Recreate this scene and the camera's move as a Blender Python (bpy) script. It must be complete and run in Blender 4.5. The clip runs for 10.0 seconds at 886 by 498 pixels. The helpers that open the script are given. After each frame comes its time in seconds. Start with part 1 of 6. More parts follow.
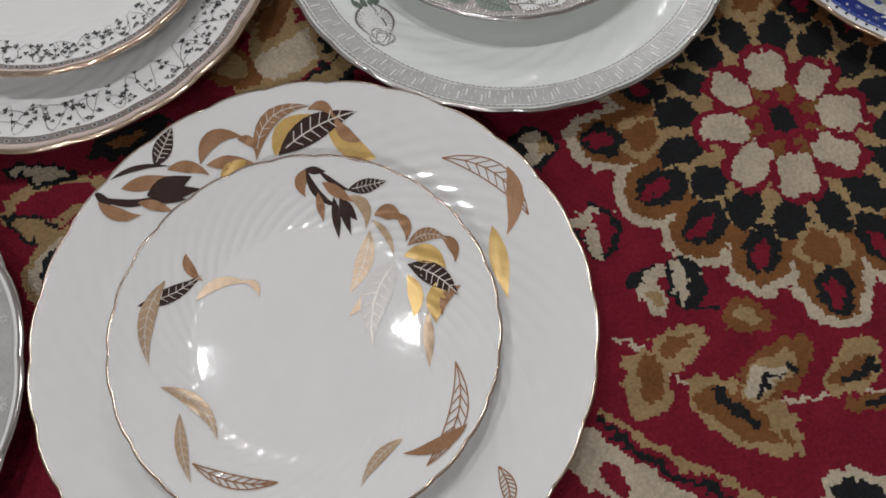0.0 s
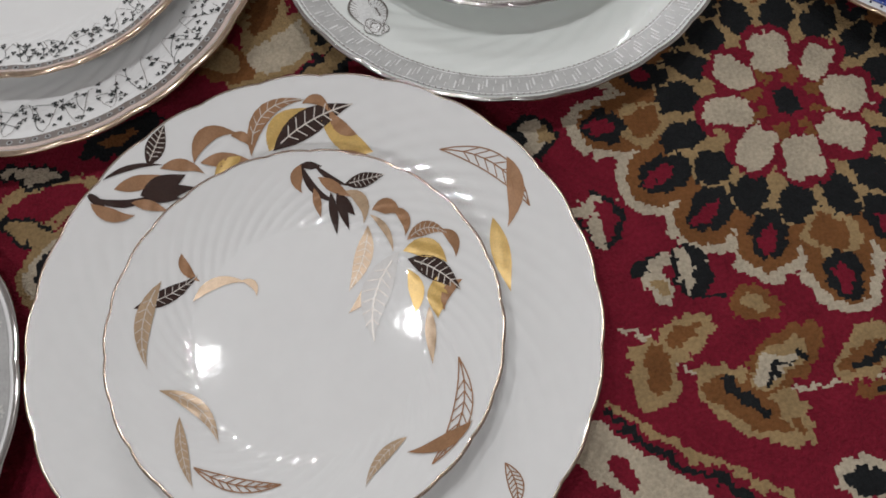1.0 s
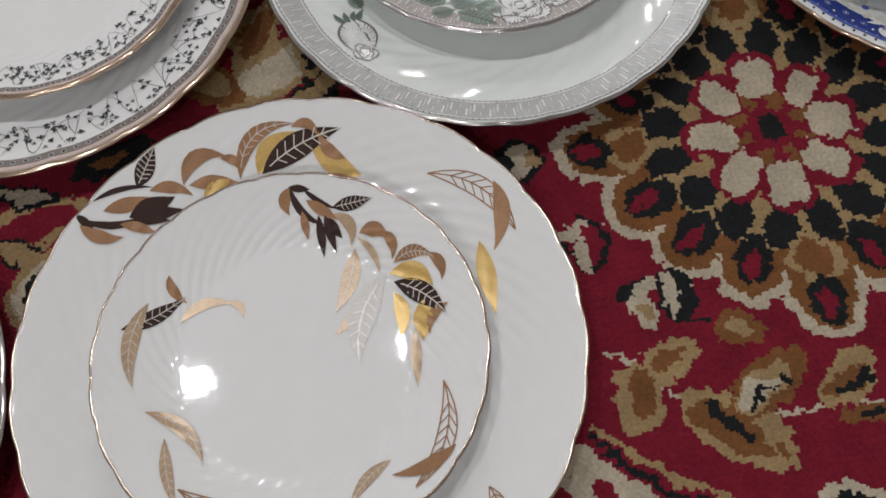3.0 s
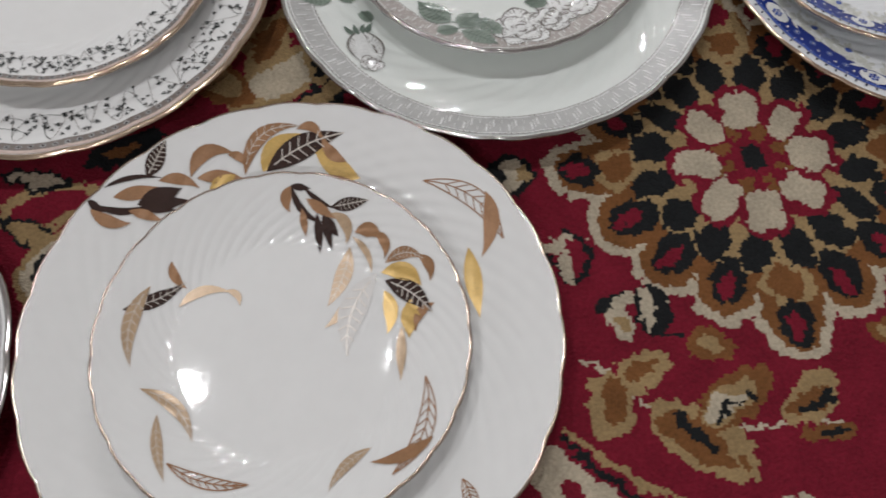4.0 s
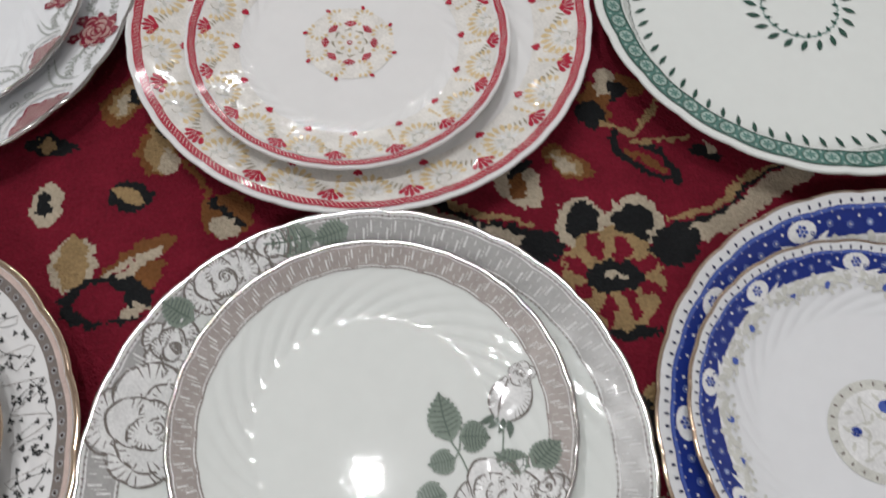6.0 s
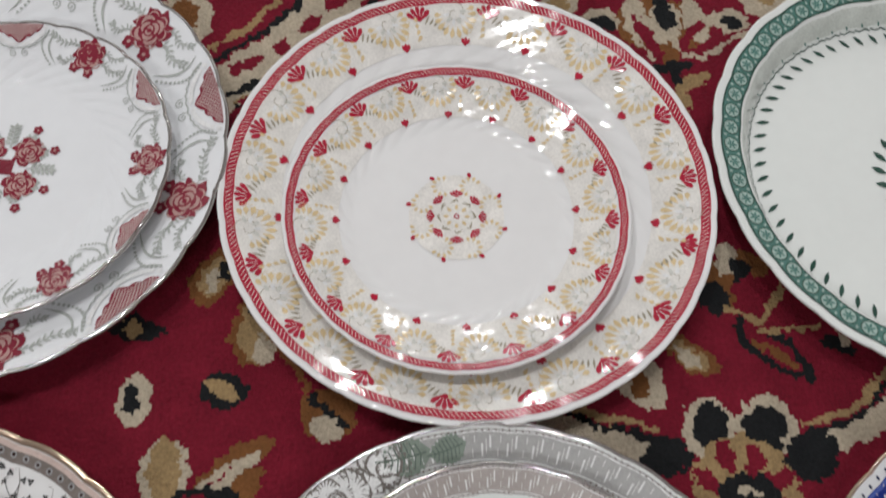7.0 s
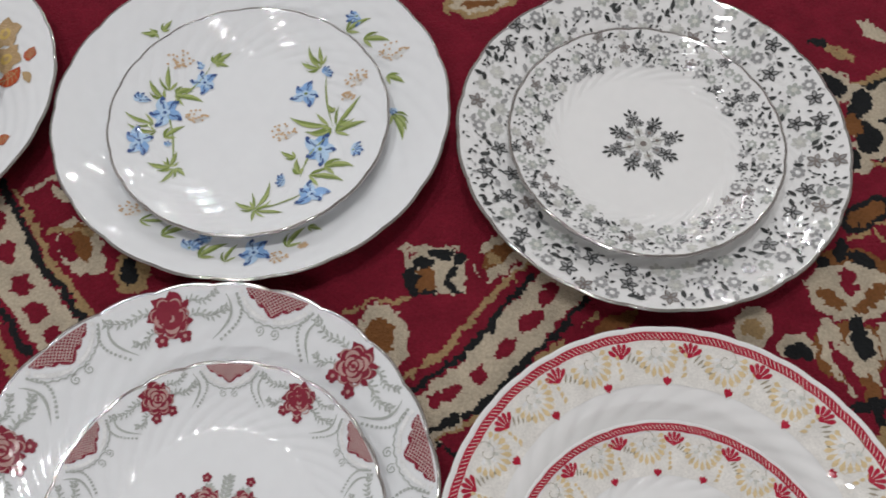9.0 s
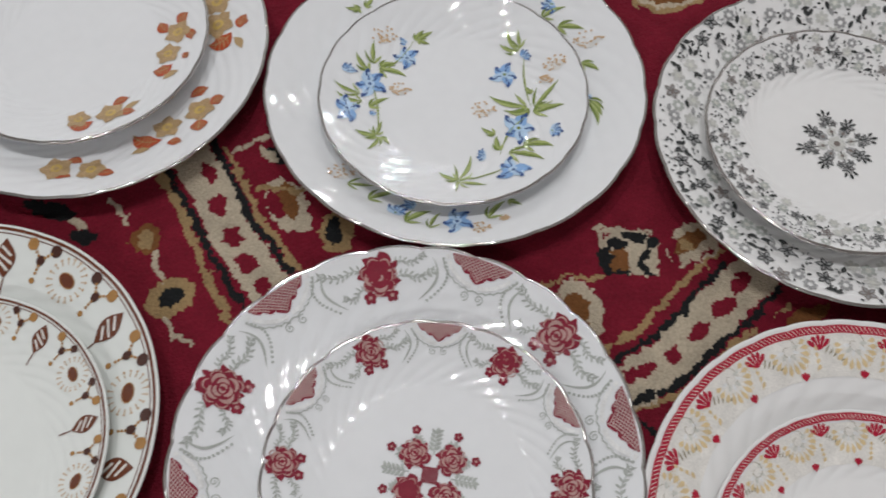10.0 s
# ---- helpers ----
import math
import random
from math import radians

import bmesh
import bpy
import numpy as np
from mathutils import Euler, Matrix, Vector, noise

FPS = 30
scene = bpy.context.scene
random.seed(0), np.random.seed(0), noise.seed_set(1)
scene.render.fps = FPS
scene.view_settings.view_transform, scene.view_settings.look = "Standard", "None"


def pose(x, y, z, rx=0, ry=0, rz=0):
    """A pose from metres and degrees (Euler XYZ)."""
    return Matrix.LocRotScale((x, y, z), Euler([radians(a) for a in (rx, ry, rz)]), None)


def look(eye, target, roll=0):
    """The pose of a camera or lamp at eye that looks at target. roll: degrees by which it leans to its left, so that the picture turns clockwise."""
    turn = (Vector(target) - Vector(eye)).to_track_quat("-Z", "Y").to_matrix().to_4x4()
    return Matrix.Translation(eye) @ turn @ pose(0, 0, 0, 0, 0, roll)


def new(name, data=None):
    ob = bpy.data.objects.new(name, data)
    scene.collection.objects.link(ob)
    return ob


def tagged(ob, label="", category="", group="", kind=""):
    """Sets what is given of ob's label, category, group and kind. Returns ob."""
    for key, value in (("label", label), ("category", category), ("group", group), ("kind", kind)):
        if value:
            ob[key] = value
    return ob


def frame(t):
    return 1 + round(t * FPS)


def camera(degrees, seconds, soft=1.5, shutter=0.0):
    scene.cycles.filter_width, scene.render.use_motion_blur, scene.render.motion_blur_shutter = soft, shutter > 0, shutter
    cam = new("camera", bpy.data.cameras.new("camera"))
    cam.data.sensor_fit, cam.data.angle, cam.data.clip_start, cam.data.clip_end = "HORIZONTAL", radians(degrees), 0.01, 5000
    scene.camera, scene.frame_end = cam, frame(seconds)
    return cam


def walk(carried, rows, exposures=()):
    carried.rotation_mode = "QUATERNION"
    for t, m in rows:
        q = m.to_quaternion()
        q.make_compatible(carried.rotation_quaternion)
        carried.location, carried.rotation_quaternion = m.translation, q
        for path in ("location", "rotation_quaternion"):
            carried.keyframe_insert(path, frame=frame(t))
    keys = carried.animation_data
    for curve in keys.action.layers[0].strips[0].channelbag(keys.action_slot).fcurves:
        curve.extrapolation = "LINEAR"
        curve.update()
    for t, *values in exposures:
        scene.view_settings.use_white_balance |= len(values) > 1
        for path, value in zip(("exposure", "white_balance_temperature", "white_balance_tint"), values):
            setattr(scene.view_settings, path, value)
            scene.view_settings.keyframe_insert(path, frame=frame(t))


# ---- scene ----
cam = camera(52.4, 10.0, soft=1.7, shutter=0.25)
PATH = [
    (0, (0.039, 0.026, 0.427), (0.023, 0.776, -1.427), -1.6),
    (0.5, (0.041, 0.022, 0.421), (0.024, 0.768, -1.435), -2.5),
    (1, (0.04, 0.031, 0.42), (0.018, 0.759, -1.443), -3.5),
    (1.5, (0.035, 0.031, 0.418), (0.017, 0.76, -1.444), -3.8),
    (2, (0.04, 0.033, 0.42), (0.023, 0.754, -1.446), -4.0),
    (2.5, (0.042, 0.034, 0.419), (0.02, 0.775, -1.439), -4.3),
    (2.7, (0.047, 0.035, 0.419), (0.028, 0.788, -1.434), -3.8),
    (3.8, (0.041, 0.013, 0.441), (0.018, 0.823, -1.388), 0.0),
    (4, (0.051, 0.013, 0.44), (0.034, 0.831, -1.385), 0.8),
    (4.5, (0.128, 0.092, 0.423), (0.17, 0.925, -1.394), 4.0),
    (5, (0.129, 0.181, 0.419), (0.189, 1.035, -1.388), 4.9),
    (5.5, (0.118, 0.239, 0.418), (0.162, 1.126, -1.374), 4.6),
    (5.7, (0.115, 0.263, 0.423), (0.125, 1.167, -1.361), 2.8),
    (6.8, (0.035, 0.393, 0.439), (0.069, 1.252, -1.366), 5.8),
    (7, (0.032, 0.41, 0.443), (0.046, 1.293, -1.352), 4.6),
    (7.5, (0.02, 0.487, 0.458), (0.037, 1.389, -1.327), 4.3),
    (8, (-0.002, 0.545, 0.48), (0.008, 1.456, -1.301), 3.5),
    (8.5, (-0.04, 0.575, 0.506), (-0.065, 1.496, -1.27), 2.2),
    (9, (-0.081, 0.567, 0.522), (-0.148, 1.5, -1.246), 1.6),
    (9.5, (-0.128, 0.544, 0.523), (-0.226, 1.484, -1.24), 2.1),
    (10, (-0.175, 0.523, 0.525), (-0.345, 1.468, -1.23), 0.4),
]
walk(cam, [(t, look(eye, target, roll)) for t, eye, target, roll in PATH], [(0, -0.10), (0.5, -0.06), (1.5, -0.04), (2.5, -0.05), (3.8, -0.04), (4.5, 0.06), (5.5, 0.09), (7, 0.13), (8.5, 0.09), (9.5, 0.0), (10, -0.01)])

# ---------------------------------------------------------------- world and lights
world = bpy.data.worlds.new("room_air")
world.use_nodes = True
world.node_tree.nodes["Background"].inputs[0].default_value = (0.9, 0.95, 1.0, 1)
world.node_tree.nodes["Background"].inputs[1].default_value = 0.0
scene.world = world

CEIL = 2.72
# First two placed from reflections; the y=-1.9 pair is invented, only for brightness.
# Rows at y=4.3 and 6.0 assumed from glints on the plates' near rims.
LAMPS = [(-0.87, 0.84), (-0.10, 0.97), (-0.87, -1.9), (-0.10, -1.9), (-0.87, 4.3), (-0.10, 4.3), (0.75, 4.3), (-0.87, 6.0), (-0.10, 6.0), (0.75, 6.0)]
for lx, ly in LAMPS:
    lamp = bpy.data.lights.new("downlight_or_fill_beam", "AREA")
    lamp.shape, lamp.size, lamp.energy, lamp.color = "DISK", 0.08, 12.8, (0.975, 0.985, 1.0)
    ob = new("downlight_or_fill_beam", lamp)
    ob.location = (lx, ly, CEIL - 0.012)
    tagged(ob, kind="structure")


# ---------------------------------------------------------------- materials
def nodes_of(name):
    m = bpy.data.materials.new(name)
    m.use_nodes = True
    return m, m.node_tree.nodes, m.node_tree.links, m.node_tree.nodes["Principled BSDF"]


def surface(name, col, rough=0.5, metal=0.0, vary=0.12, scale=40.0, bump=0.0, bscale=400.0, coat=0.0, spec=0.5):
    """A surface with stains at a coarse scale, grain at a fine one, and a little relief."""
    m, N, L, b = nodes_of(name)
    tc = N.new("ShaderNodeTexCoord")
    n1 = N.new("ShaderNodeTexNoise")
    n1.inputs["Scale"].default_value, n1.inputs["Detail"].default_value = scale, 4
    n2 = N.new("ShaderNodeTexNoise")
    n2.inputs["Scale"].default_value, n2.inputs["Detail"].default_value = scale * 9, 2
    add = N.new("ShaderNodeMath")
    add.operation = "ADD"
    L.new(tc.outputs["Object"], n1.inputs["Vector"])
    L.new(tc.outputs["Object"], n2.inputs["Vector"])
    L.new(n1.outputs["Fac"], add.inputs[0])
    L.new(n2.outputs["Fac"], add.inputs[1])
    ramp = N.new("ShaderNodeMapRange")
    ramp.inputs["From Min"].default_value, ramp.inputs["From Max"].default_value = 0.6, 1.4
    ramp.inputs["To Min"].default_value, ramp.inputs["To Max"].default_value = 1 - vary, 1 + vary
    L.new(add.outputs[0], ramp.inputs["Value"])
    mul = N.new("ShaderNodeVectorMath")
    mul.operation = "SCALE"
    mul.inputs[0].default_value = col
    L.new(ramp.outputs["Result"], mul.inputs["Scale"])
    L.new(mul.outputs["Vector"], b.inputs["Base Color"])
    b.inputs["Roughness"].default_value, b.inputs["Metallic"].default_value = rough, metal
    b.inputs["Coat Weight"].default_value, b.inputs["Coat Roughness"].default_value = coat, 0.04
    b.inputs["Specular IOR Level"].default_value = spec
    if bump:
        n3 = N.new("ShaderNodeTexNoise")
        n3.inputs["Scale"].default_value, n3.inputs["Detail"].default_value = bscale, 3
        bp = N.new("ShaderNodeBump")
        bp.inputs["Strength"].default_value, bp.inputs["Distance"].default_value = bump, 0.002
        L.new(tc.outputs["Object"], n3.inputs["Vector"])
        L.new(n3.outputs["Fac"], bp.inputs["Height"])
        L.new(bp.outputs["Normal"], b.inputs["Normal"])
    return m


def wool(name, col):
    """Cut pile: matt, tufted, with a slow drift of shade and a speckle of yarn ends."""
    return surface(name, col, rough=0.95, vary=0.30, scale=55, bump=0.9, bscale=700, spec=0.15)


WOOL = [wool("wool_red", (0.182, 0.011, 0.025)), wool("wool_black", (0.014, 0.015, 0.016)), wool("wool_cream", (0.47, 0.40, 0.30)),
        wool("wool_gold", (0.33, 0.225, 0.11)), wool("wool_brown", (0.19, 0.08, 0.028)), wool("wool_dark_red", (0.09, 0.005, 0.012))]
RED, BLACK, CREAM, GOLD, BROWN, DARK = range(6)


def glaze(name, col):
    return surface(name, col, rough=0.035, vary=0.02, scale=12, bump=0.045, bscale=66, spec=0.5)


CHINA = glaze("bone_china", (0.80, 0.795, 0.785))
CHINA_GREEN = glaze("cream_china", (0.79, 0.815, 0.785))
CHINA_COOL = glaze("cool_china", (0.79, 0.80, 0.81))
GILT = surface("gilt", (0.62, 0.48, 0.36), 0.13, 1.0, 0.15, 60)
SILVER = surface("platinum_edge", (0.50, 0.48, 0.46), 0.12, 1.0, 0.15, 60)
PAINT = surface("white_paint", (0.78, 0.78, 0.78), 0.7, 0, 0.05, 3, 0.1, 120)
TILE = surface("grey_floor", (0.45, 0.43, 0.40), 0.4, 0, 0.1, 4)
LAMP_BODY = surface("lamp_ring_white", (0.8, 0.8, 0.8), 0.4)


# ---------------------------------------------------------------- helpers for building
def link(name, verts, faces, mats, parent=None, index=None, smooth=False, label=""):
    me = bpy.data.meshes.new(name)
    me.from_pydata(verts, [], faces)
    for mt in mats:
        me.materials.append(mt)
    if index is not None:
        me.polygons.foreach_set("material_index", index)
    if smooth:
        me.polygons.foreach_set("use_smooth", [True] * len(me.polygons))
    me.update()
    ob = new(name, me)
    ob.parent = parent
    return tagged(ob, label)


def box(name, lo, hi, mat, label="", kind=""):
    bm = bmesh.new()
    bmesh.ops.create_cube(bm, size=1.0)
    for v in bm.verts:
        v.co = Vector([lo[i] + (v.co[i] + 0.5) * (hi[i] - lo[i]) for i in range(3)])
    me = bpy.data.meshes.new(name)
    bm.to_mesh(me)
    bm.free()
    me.materials.append(mat)
    return tagged(new(name, me), label, kind=kind)


# ---------------------------------------------------------------- the room
X0, X1, Y0, Y1 = -2.6, 2.4, -3.2, 7.4
box("floor", (X0, Y0, -0.06), (X1, Y1, -0.010), TILE, "plain grey floor under the carpet", "structure")
box("wall_south", (X0, Y0 - 0.15, -0.06), (X1, Y0, CEIL), PAINT, "plain white wall", "structure")
box("wall_north", (X0, Y1, -0.06), (X1, Y1 + 0.15, CEIL), PAINT, "plain white wall", "structure")
box("wall_west", (X0 - 0.15, Y0 - 0.15, -0.06), (X0, Y1 + 0.15, CEIL), PAINT, "plain white wall", "structure")
box("wall_east", (X1, Y0 - 0.15, -0.06), (X1 + 0.15, Y1 + 0.15, CEIL), PAINT, "plain white wall", "structure")
box("ceiling", (X0 - 0.15, Y0 - 0.15, CEIL), (X1 + 0.15, Y1 + 0.15, CEIL + 0.12), PAINT, "plain white ceiling", "structure")


def downlight(x, y):
    n, vs, fs = 32, [], []
    prof = [(0.046, 0.0), (0.046, -0.006), (0.056, -0.014), (0.070, -0.010), (0.073, 0.0)]
    for r, z in prof:
        vs += [(r * math.cos(i * math.tau / n), r * math.sin(i * math.tau / n), z) for i in range(n)]
    for k in range(len(prof) - 1):
        fs += [(k * n + i, k * n + (i + 1) % n, (k + 1) * n + (i + 1) % n, (k + 1) * n + i) for i in range(n)]
    ob = link("downlight_or_fill", vs, fs, [LAMP_BODY], smooth=True)
    ob.location = (x, y, CEIL)
    tagged(ob, "round white recessed ceiling downlight, unseen, switched on; some added as fill", "ceiling lamp", "ceiling downlights")


# One housing per lamp, the added fill pair included.
for lx, ly in LAMPS:
    downlight(lx, ly)


# ---------------------------------------------------------------- the carpet
CU, CV, STEP = (-0.74, 0.34), (-0.30, 0.94), 0.0014
NU, NV = int((CU[1] - CU[0]) / STEP), int((CV[1] - CV[0]) / STEP)
rng = np.random.default_rng(7)
UU, VV = np.meshgrid(CU[0] + (np.arange(NU) + 0.5) * STEP, CV[0] + (np.arange(NV) + 0.5) * STEP)


def drift(cells, size):
    """Smooth random field over the carpet."""
    g = rng.normal(size=(NV // cells + 3, NU // cells + 3))
    y, x = np.mgrid[0:NV, 0:NU] / cells
    yi, xi = y.astype(int), x.astype(int)
    fy, fx = y - yi, x - xi
    fy, fx = fy * fy * (3 - 2 * fy), fx * fx * (3 - 2 * fx)
    top = g[yi, xi] * (1 - fx) + g[yi, xi + 1] * fx
    low = g[yi + 1, xi] * (1 - fx) + g[yi + 1, xi + 1] * fx
    return size * (top * (1 - fy) + low * fy)


WU = UU + drift(2, 0.0010) + drift(4, 0.0008) + drift(10, 0.0009) + drift(26, 0.0008)
WV = VV + drift(2, 0.0010) + drift(4, 0.0008) + drift(10, 0.0009) + drift(26, 0.0008)
KNOTS = np.full((NV, NU), RED, dtype=np.int32)


def window(u0, u1, v0, v1):
    a, b = max(0, int((u0 - CU[0]) / STEP) - 4), min(NU, int((u1 - CU[0]) / STEP) + 5)
    c, d = max(0, int((v0 - CV[0]) / STEP) - 4), min(NV, int((v1 - CV[0]) / STEP) + 5)
    return slice(c, max(c, d)), slice(a, max(a, b))


def blob(u, v, a, b, turn=0.0, col=CREAM, power=2.0):
    """An oval patch of knots with half axes a and b; a power near 1 makes a lozenge."""
    r = max(a, b) * 1.1
    s = window(u - r, u + r, v - r, v + r)
    du, dv = WU[s] - u, WV[s] - v
    c, k = math.cos(radians(turn)), math.sin(radians(turn))
    p, q = np.abs(du * c + dv * k) / a, np.abs(-du * k + dv * c) / b
    KNOTS[s][p ** power + q ** power < 1] = col


def line(pts, w, col):
    """A wavy line of knots of width w through pts."""
    for (u0, v0), (u1, v1) in zip(pts, pts[1:]):
        s = window(min(u0, u1) - w, max(u0, u1) + w, min(v0, v1) - w, max(v0, v1) + w)
        du, dv, lu, lv = WU[s] - u0, WV[s] - v0, u1 - u0, v1 - v0
        k = np.clip((du * lu + dv * lv) / (lu * lu + lv * lv + 1e-12), 0, 1)
        KNOTS[s][np.hypot(du - k * lu, dv - k * lv) < w / 2] = col


def bend(p, q, sag, n=14):
    """Points of an arc from p to q that bows to its left by sag."""
    (a, b), (c, d) = p, q
    ln = math.hypot(c - a, d - b)
    nx, ny = -(d - b) / ln, (c - a) / ln
    return [(a + (c - a) * i / n + nx * sag * 4 * i / n * (1 - i / n), b + (d - b) * i / n + ny * sag * 4 * i / n * (1 - i / n)) for i in range(n + 1)]


def band(p, q, sag, count, first=0.03, last=0.97, w=1.0):
    """Cream band with gold and black zigzag edges and a row of red lozenges."""
    mid = bend(p, q, sag, 24)
    line(mid, 0.066 * w, GOLD)
    line(mid, 0.054 * w, BLACK)
    line(mid, 0.043 * w, CREAM)
    for side in (-1, 1):
        for i in range(len(mid) - 1):
            (a, b), (c, d) = mid[i], mid[i + 1]
            ln = math.hypot(c - a, d - b)
            for f in (0.0, 0.5):
                blob(a + (c - a) * f - side * (d - b) / ln * 0.024 * w, b + (d - b) * f + side * (c - a) / ln * 0.024 * w, 0.006, 0.0035, math.degrees(math.atan2(d - b, c - a)) + 25, BLACK)
    for i in range(count):
        f = (first + (last - first) * i / max(1, count - 1)) * 24
        k = min(23, int(f))
        (a, b), (c, d) = mid[k], mid[k + 1]
        ang = math.degrees(math.atan2(d - b, c - a))
        uu, vv = a + (c - a) * (f - k), b + (d - b) * (f - k)
        blob(uu, vv, 0.0100, 0.0062, ang + 12, RED, 1.8)


def rosette(u, v, s=1.0):
    """The large flower: a dark eye, eight cream petals, a net of black lozenges and a fringe of brown lobes."""
    def at(r, a):
        return u + s * r * math.cos(radians(a)), v + s * r * math.sin(radians(a))
    for i in range(16):
        a = 22.5 * i + 90
        far = 0.117 if i % 4 == 0 else 0.104
        blob(*at(far - 0.026, a), 0.027 * s, 0.0205 * s, a, CREAM, 2.3)
    for i in range(16):
        a = 22.5 * i + 90
        far = 0.117 if i % 4 == 0 else 0.104
        blob(*at(far - 0.030, a), 0.026 * s, 0.0165 * s, a, BROWN, 2.2)
    blob(u, v, 0.071 * s, 0.071 * s, 0, GOLD)
    for i in range(16):
        a = 22.5 * i + 90
        if i % 4 == 0:
            blob(*at(0.078, a), 0.016 * s, 0.015 * s, a, GOLD, 1.3)
            blob(*at(0.077, a), 0.012 * s, 0.010 * s, a, BROWN, 1.3)
            blob(*at(0.099, a), 0.0125 * s, 0.0105 * s, a, BLACK, 1.7)
            blob(*at(0.101, a), 0.0080 * s, 0.0048 * s, a, RED, 1.7)
        else:
            blob(*at(0.079, a), 0.0150 * s, 0.0105 * s, a, BLACK, 1.7)
            blob(*at(0.083, a), 0.0095 * s, 0.0045 * s, a, RED, 1.5)
    for i in range(16):
        a = 22.5 * i + 101.25
        blob(*at(0.0575, a), 0.0140 * s, 0.0088 * s, a, BLACK, 1.8)
    blob(u, v, 0.0385 * s, 0.0385 * s, 0, RED)
    for i in range(8):
        a = 45 * i + 90
        blob(*at(0.033, a), 0.0158 * s, (0.0128 if i % 2 else 0.0140) * s, a, RED, 2.8)
    for i in range(8):
        a = 45 * i + 90
        blob(*at(0.0318, a), 0.0124 * s, (0.0082 if i % 2 else 0.0104) * s, a + (6 if i % 2 else -4), CREAM, 3.2)
        blob(*at(0.0155, a + 22.5), 0.008 * s, 0.0030 * s, a + 22.5, BROWN)
    blob(u, v, 0.0125 * s, 0.0125 * s, 0, RED)
    blob(u, v, 0.0075 * s, 0.0070 * s, 0, BLACK, 2.6)


def spot(u, v, a, b, turn, col, power=2.0):
    """An oval patch, in millimetres."""
    blob(u * 0.001, v * 0.001, a * 0.001, b * 0.001, turn, col, power)


def stroke(w, col, *pts):
    """A ragged line of knots, in millimetres."""
    line([(u * 0.001, v * 0.001) for u, v in pts], w * 0.001, col)


def leaf_motif(u, v, ln, wd, turn, edge=GOLD, fill=BROWN, core=None):
    blob(u, v, ln, wd, turn, edge, 1.5)
    blob(u, v, ln * 0.72, wd * 0.62, turn, fill, 1.6)
    if core is not None:
        blob(u, v, ln * 0.5, wd * 0.28, turn, core, 1.7)


def bud(u, v, a, turn):
    """Black bud with a cream heart."""
    blob(u, v, a, a * 0.78, turn, BLACK, 1.7)
    c, k = math.cos(radians(turn)), math.sin(radians(turn))
    blob(u - 0.25 * a * c - 0.2 * a * k, v - 0.25 * a * k + 0.2 * a * c, a * 0.55, a * 0.26, turn + 35, CREAM)
    blob(u - 0.25 * a * c + 0.2 * a * k, v - 0.25 * a * k - 0.2 * a * c, a * 0.55, a * 0.26, turn - 35, CREAM)
    blob(u - 0.55 * a * c, v - 0.55 * a * k, a * 0.25, a * 0.3, turn, GOLD)


# band beyond the far plates
band((-0.600, 0.715), (-0.80, 0.80), -0.02, 9)
# cream band with lozenges
stroke(30.0, CREAM, (-271, 476), (-259, 489), (-233, 513), (-207, 538), (-183, 567), (-168, 582))
stroke(4.4, GOLD, (-275, 516), (-260, 526), (-245, 540), (-231, 554), (-219, 570), (-207, 582), (-192, 595))
stroke(4.4, BLACK, (-270, 506), (-261, 514), (-251, 523), (-232, 536), (-220, 548), (-206, 568), (-192, 583))
stroke(3.9, GOLD, (-255, 476), (-241, 483), (-227, 491), (-213, 499), (-201, 513), (-186, 529), (-171, 541), (-151, 555))
stroke(4.3, BLACK, (-259, 482), (-245, 488), (-231, 494), (-216, 507), (-205, 518), (-189, 534), (-173, 548), (-164, 560), (-157, 569))
spot(-250.1, 502.7, 10.3, 4.1, 22, RED, 3.5)
spot(-229.3, 516.3, 7.1, 6.1, 1, RED)
spot(-212.1, 533.3, 9.2, 5.0, 42, RED)
spot(-192.7, 552.1, 11.3, 5.0, 38, RED)
spot(-181.3, 570.8, 9.4, 5.0, 51, RED)
spot(-241.1, 477.4, 11.4, 4.1, 8, RED)
stroke(3.0, BLACK, (-256, 475), (-249, 470), (-241, 465))
spot(-163.5, 543.5, 10.8, 4.5, 27, RED)
spot(-140.6, 549.7, 16.1, 5.1, 23, BROWN)
# hooked motif beside the band
stroke(3.9, CREAM, (-274, 606), (-271, 595), (-267, 590))
stroke(2.9, CREAM, (-270, 604), (-256, 606), (-240, 606))
spot(-251.8, 587.6, 19.0, 16.1, -4, CREAM, 3.5)
spot(-262.0, 594.9, 7.3, 5.1, 9, BLACK)
spot(-250.1, 601.5, 8.0, 4.0, -7, BLACK)
spot(-237.3, 598.9, 4.1, 5.1, 7, BLACK)
stroke(4.7, BLACK, (-240, 591), (-246, 587), (-248, 580), (-241, 574))
spot(-270.6, 581.8, 10.0, 4.0, -91, BLACK, 3.0)
spot(-260.7, 580.6, 10.0, 6.1, -91, BROWN, 4.0)
stroke(2.8, BLACK, (-271, 572), (-255, 572))
spot(-228.7, 586.7, 13.0, 5.1, -93, RED)
spot(-211.2, 597.7, 19.2, 14.8, 32, CREAM)
spot(-224.6, 595.3, 13.0, 4.5, -74, RED)
spot(-212.0, 599.8, 12.7, 5.8, 38, BROWN)
spot(-215.3, 597.2, 5.0, 5.0, 30, GOLD)
stroke(3.3, RED, (-229, 578), (-217, 579), (-199, 594))
stroke(3.4, GOLD, (-311, 560), (-293, 567), (-273, 569))
spot(-293.5, 559.4, 10.4, 6.3, 10, RED)
spot(-287.3, 544.6, 21.1, 15.8, -66, CREAM)
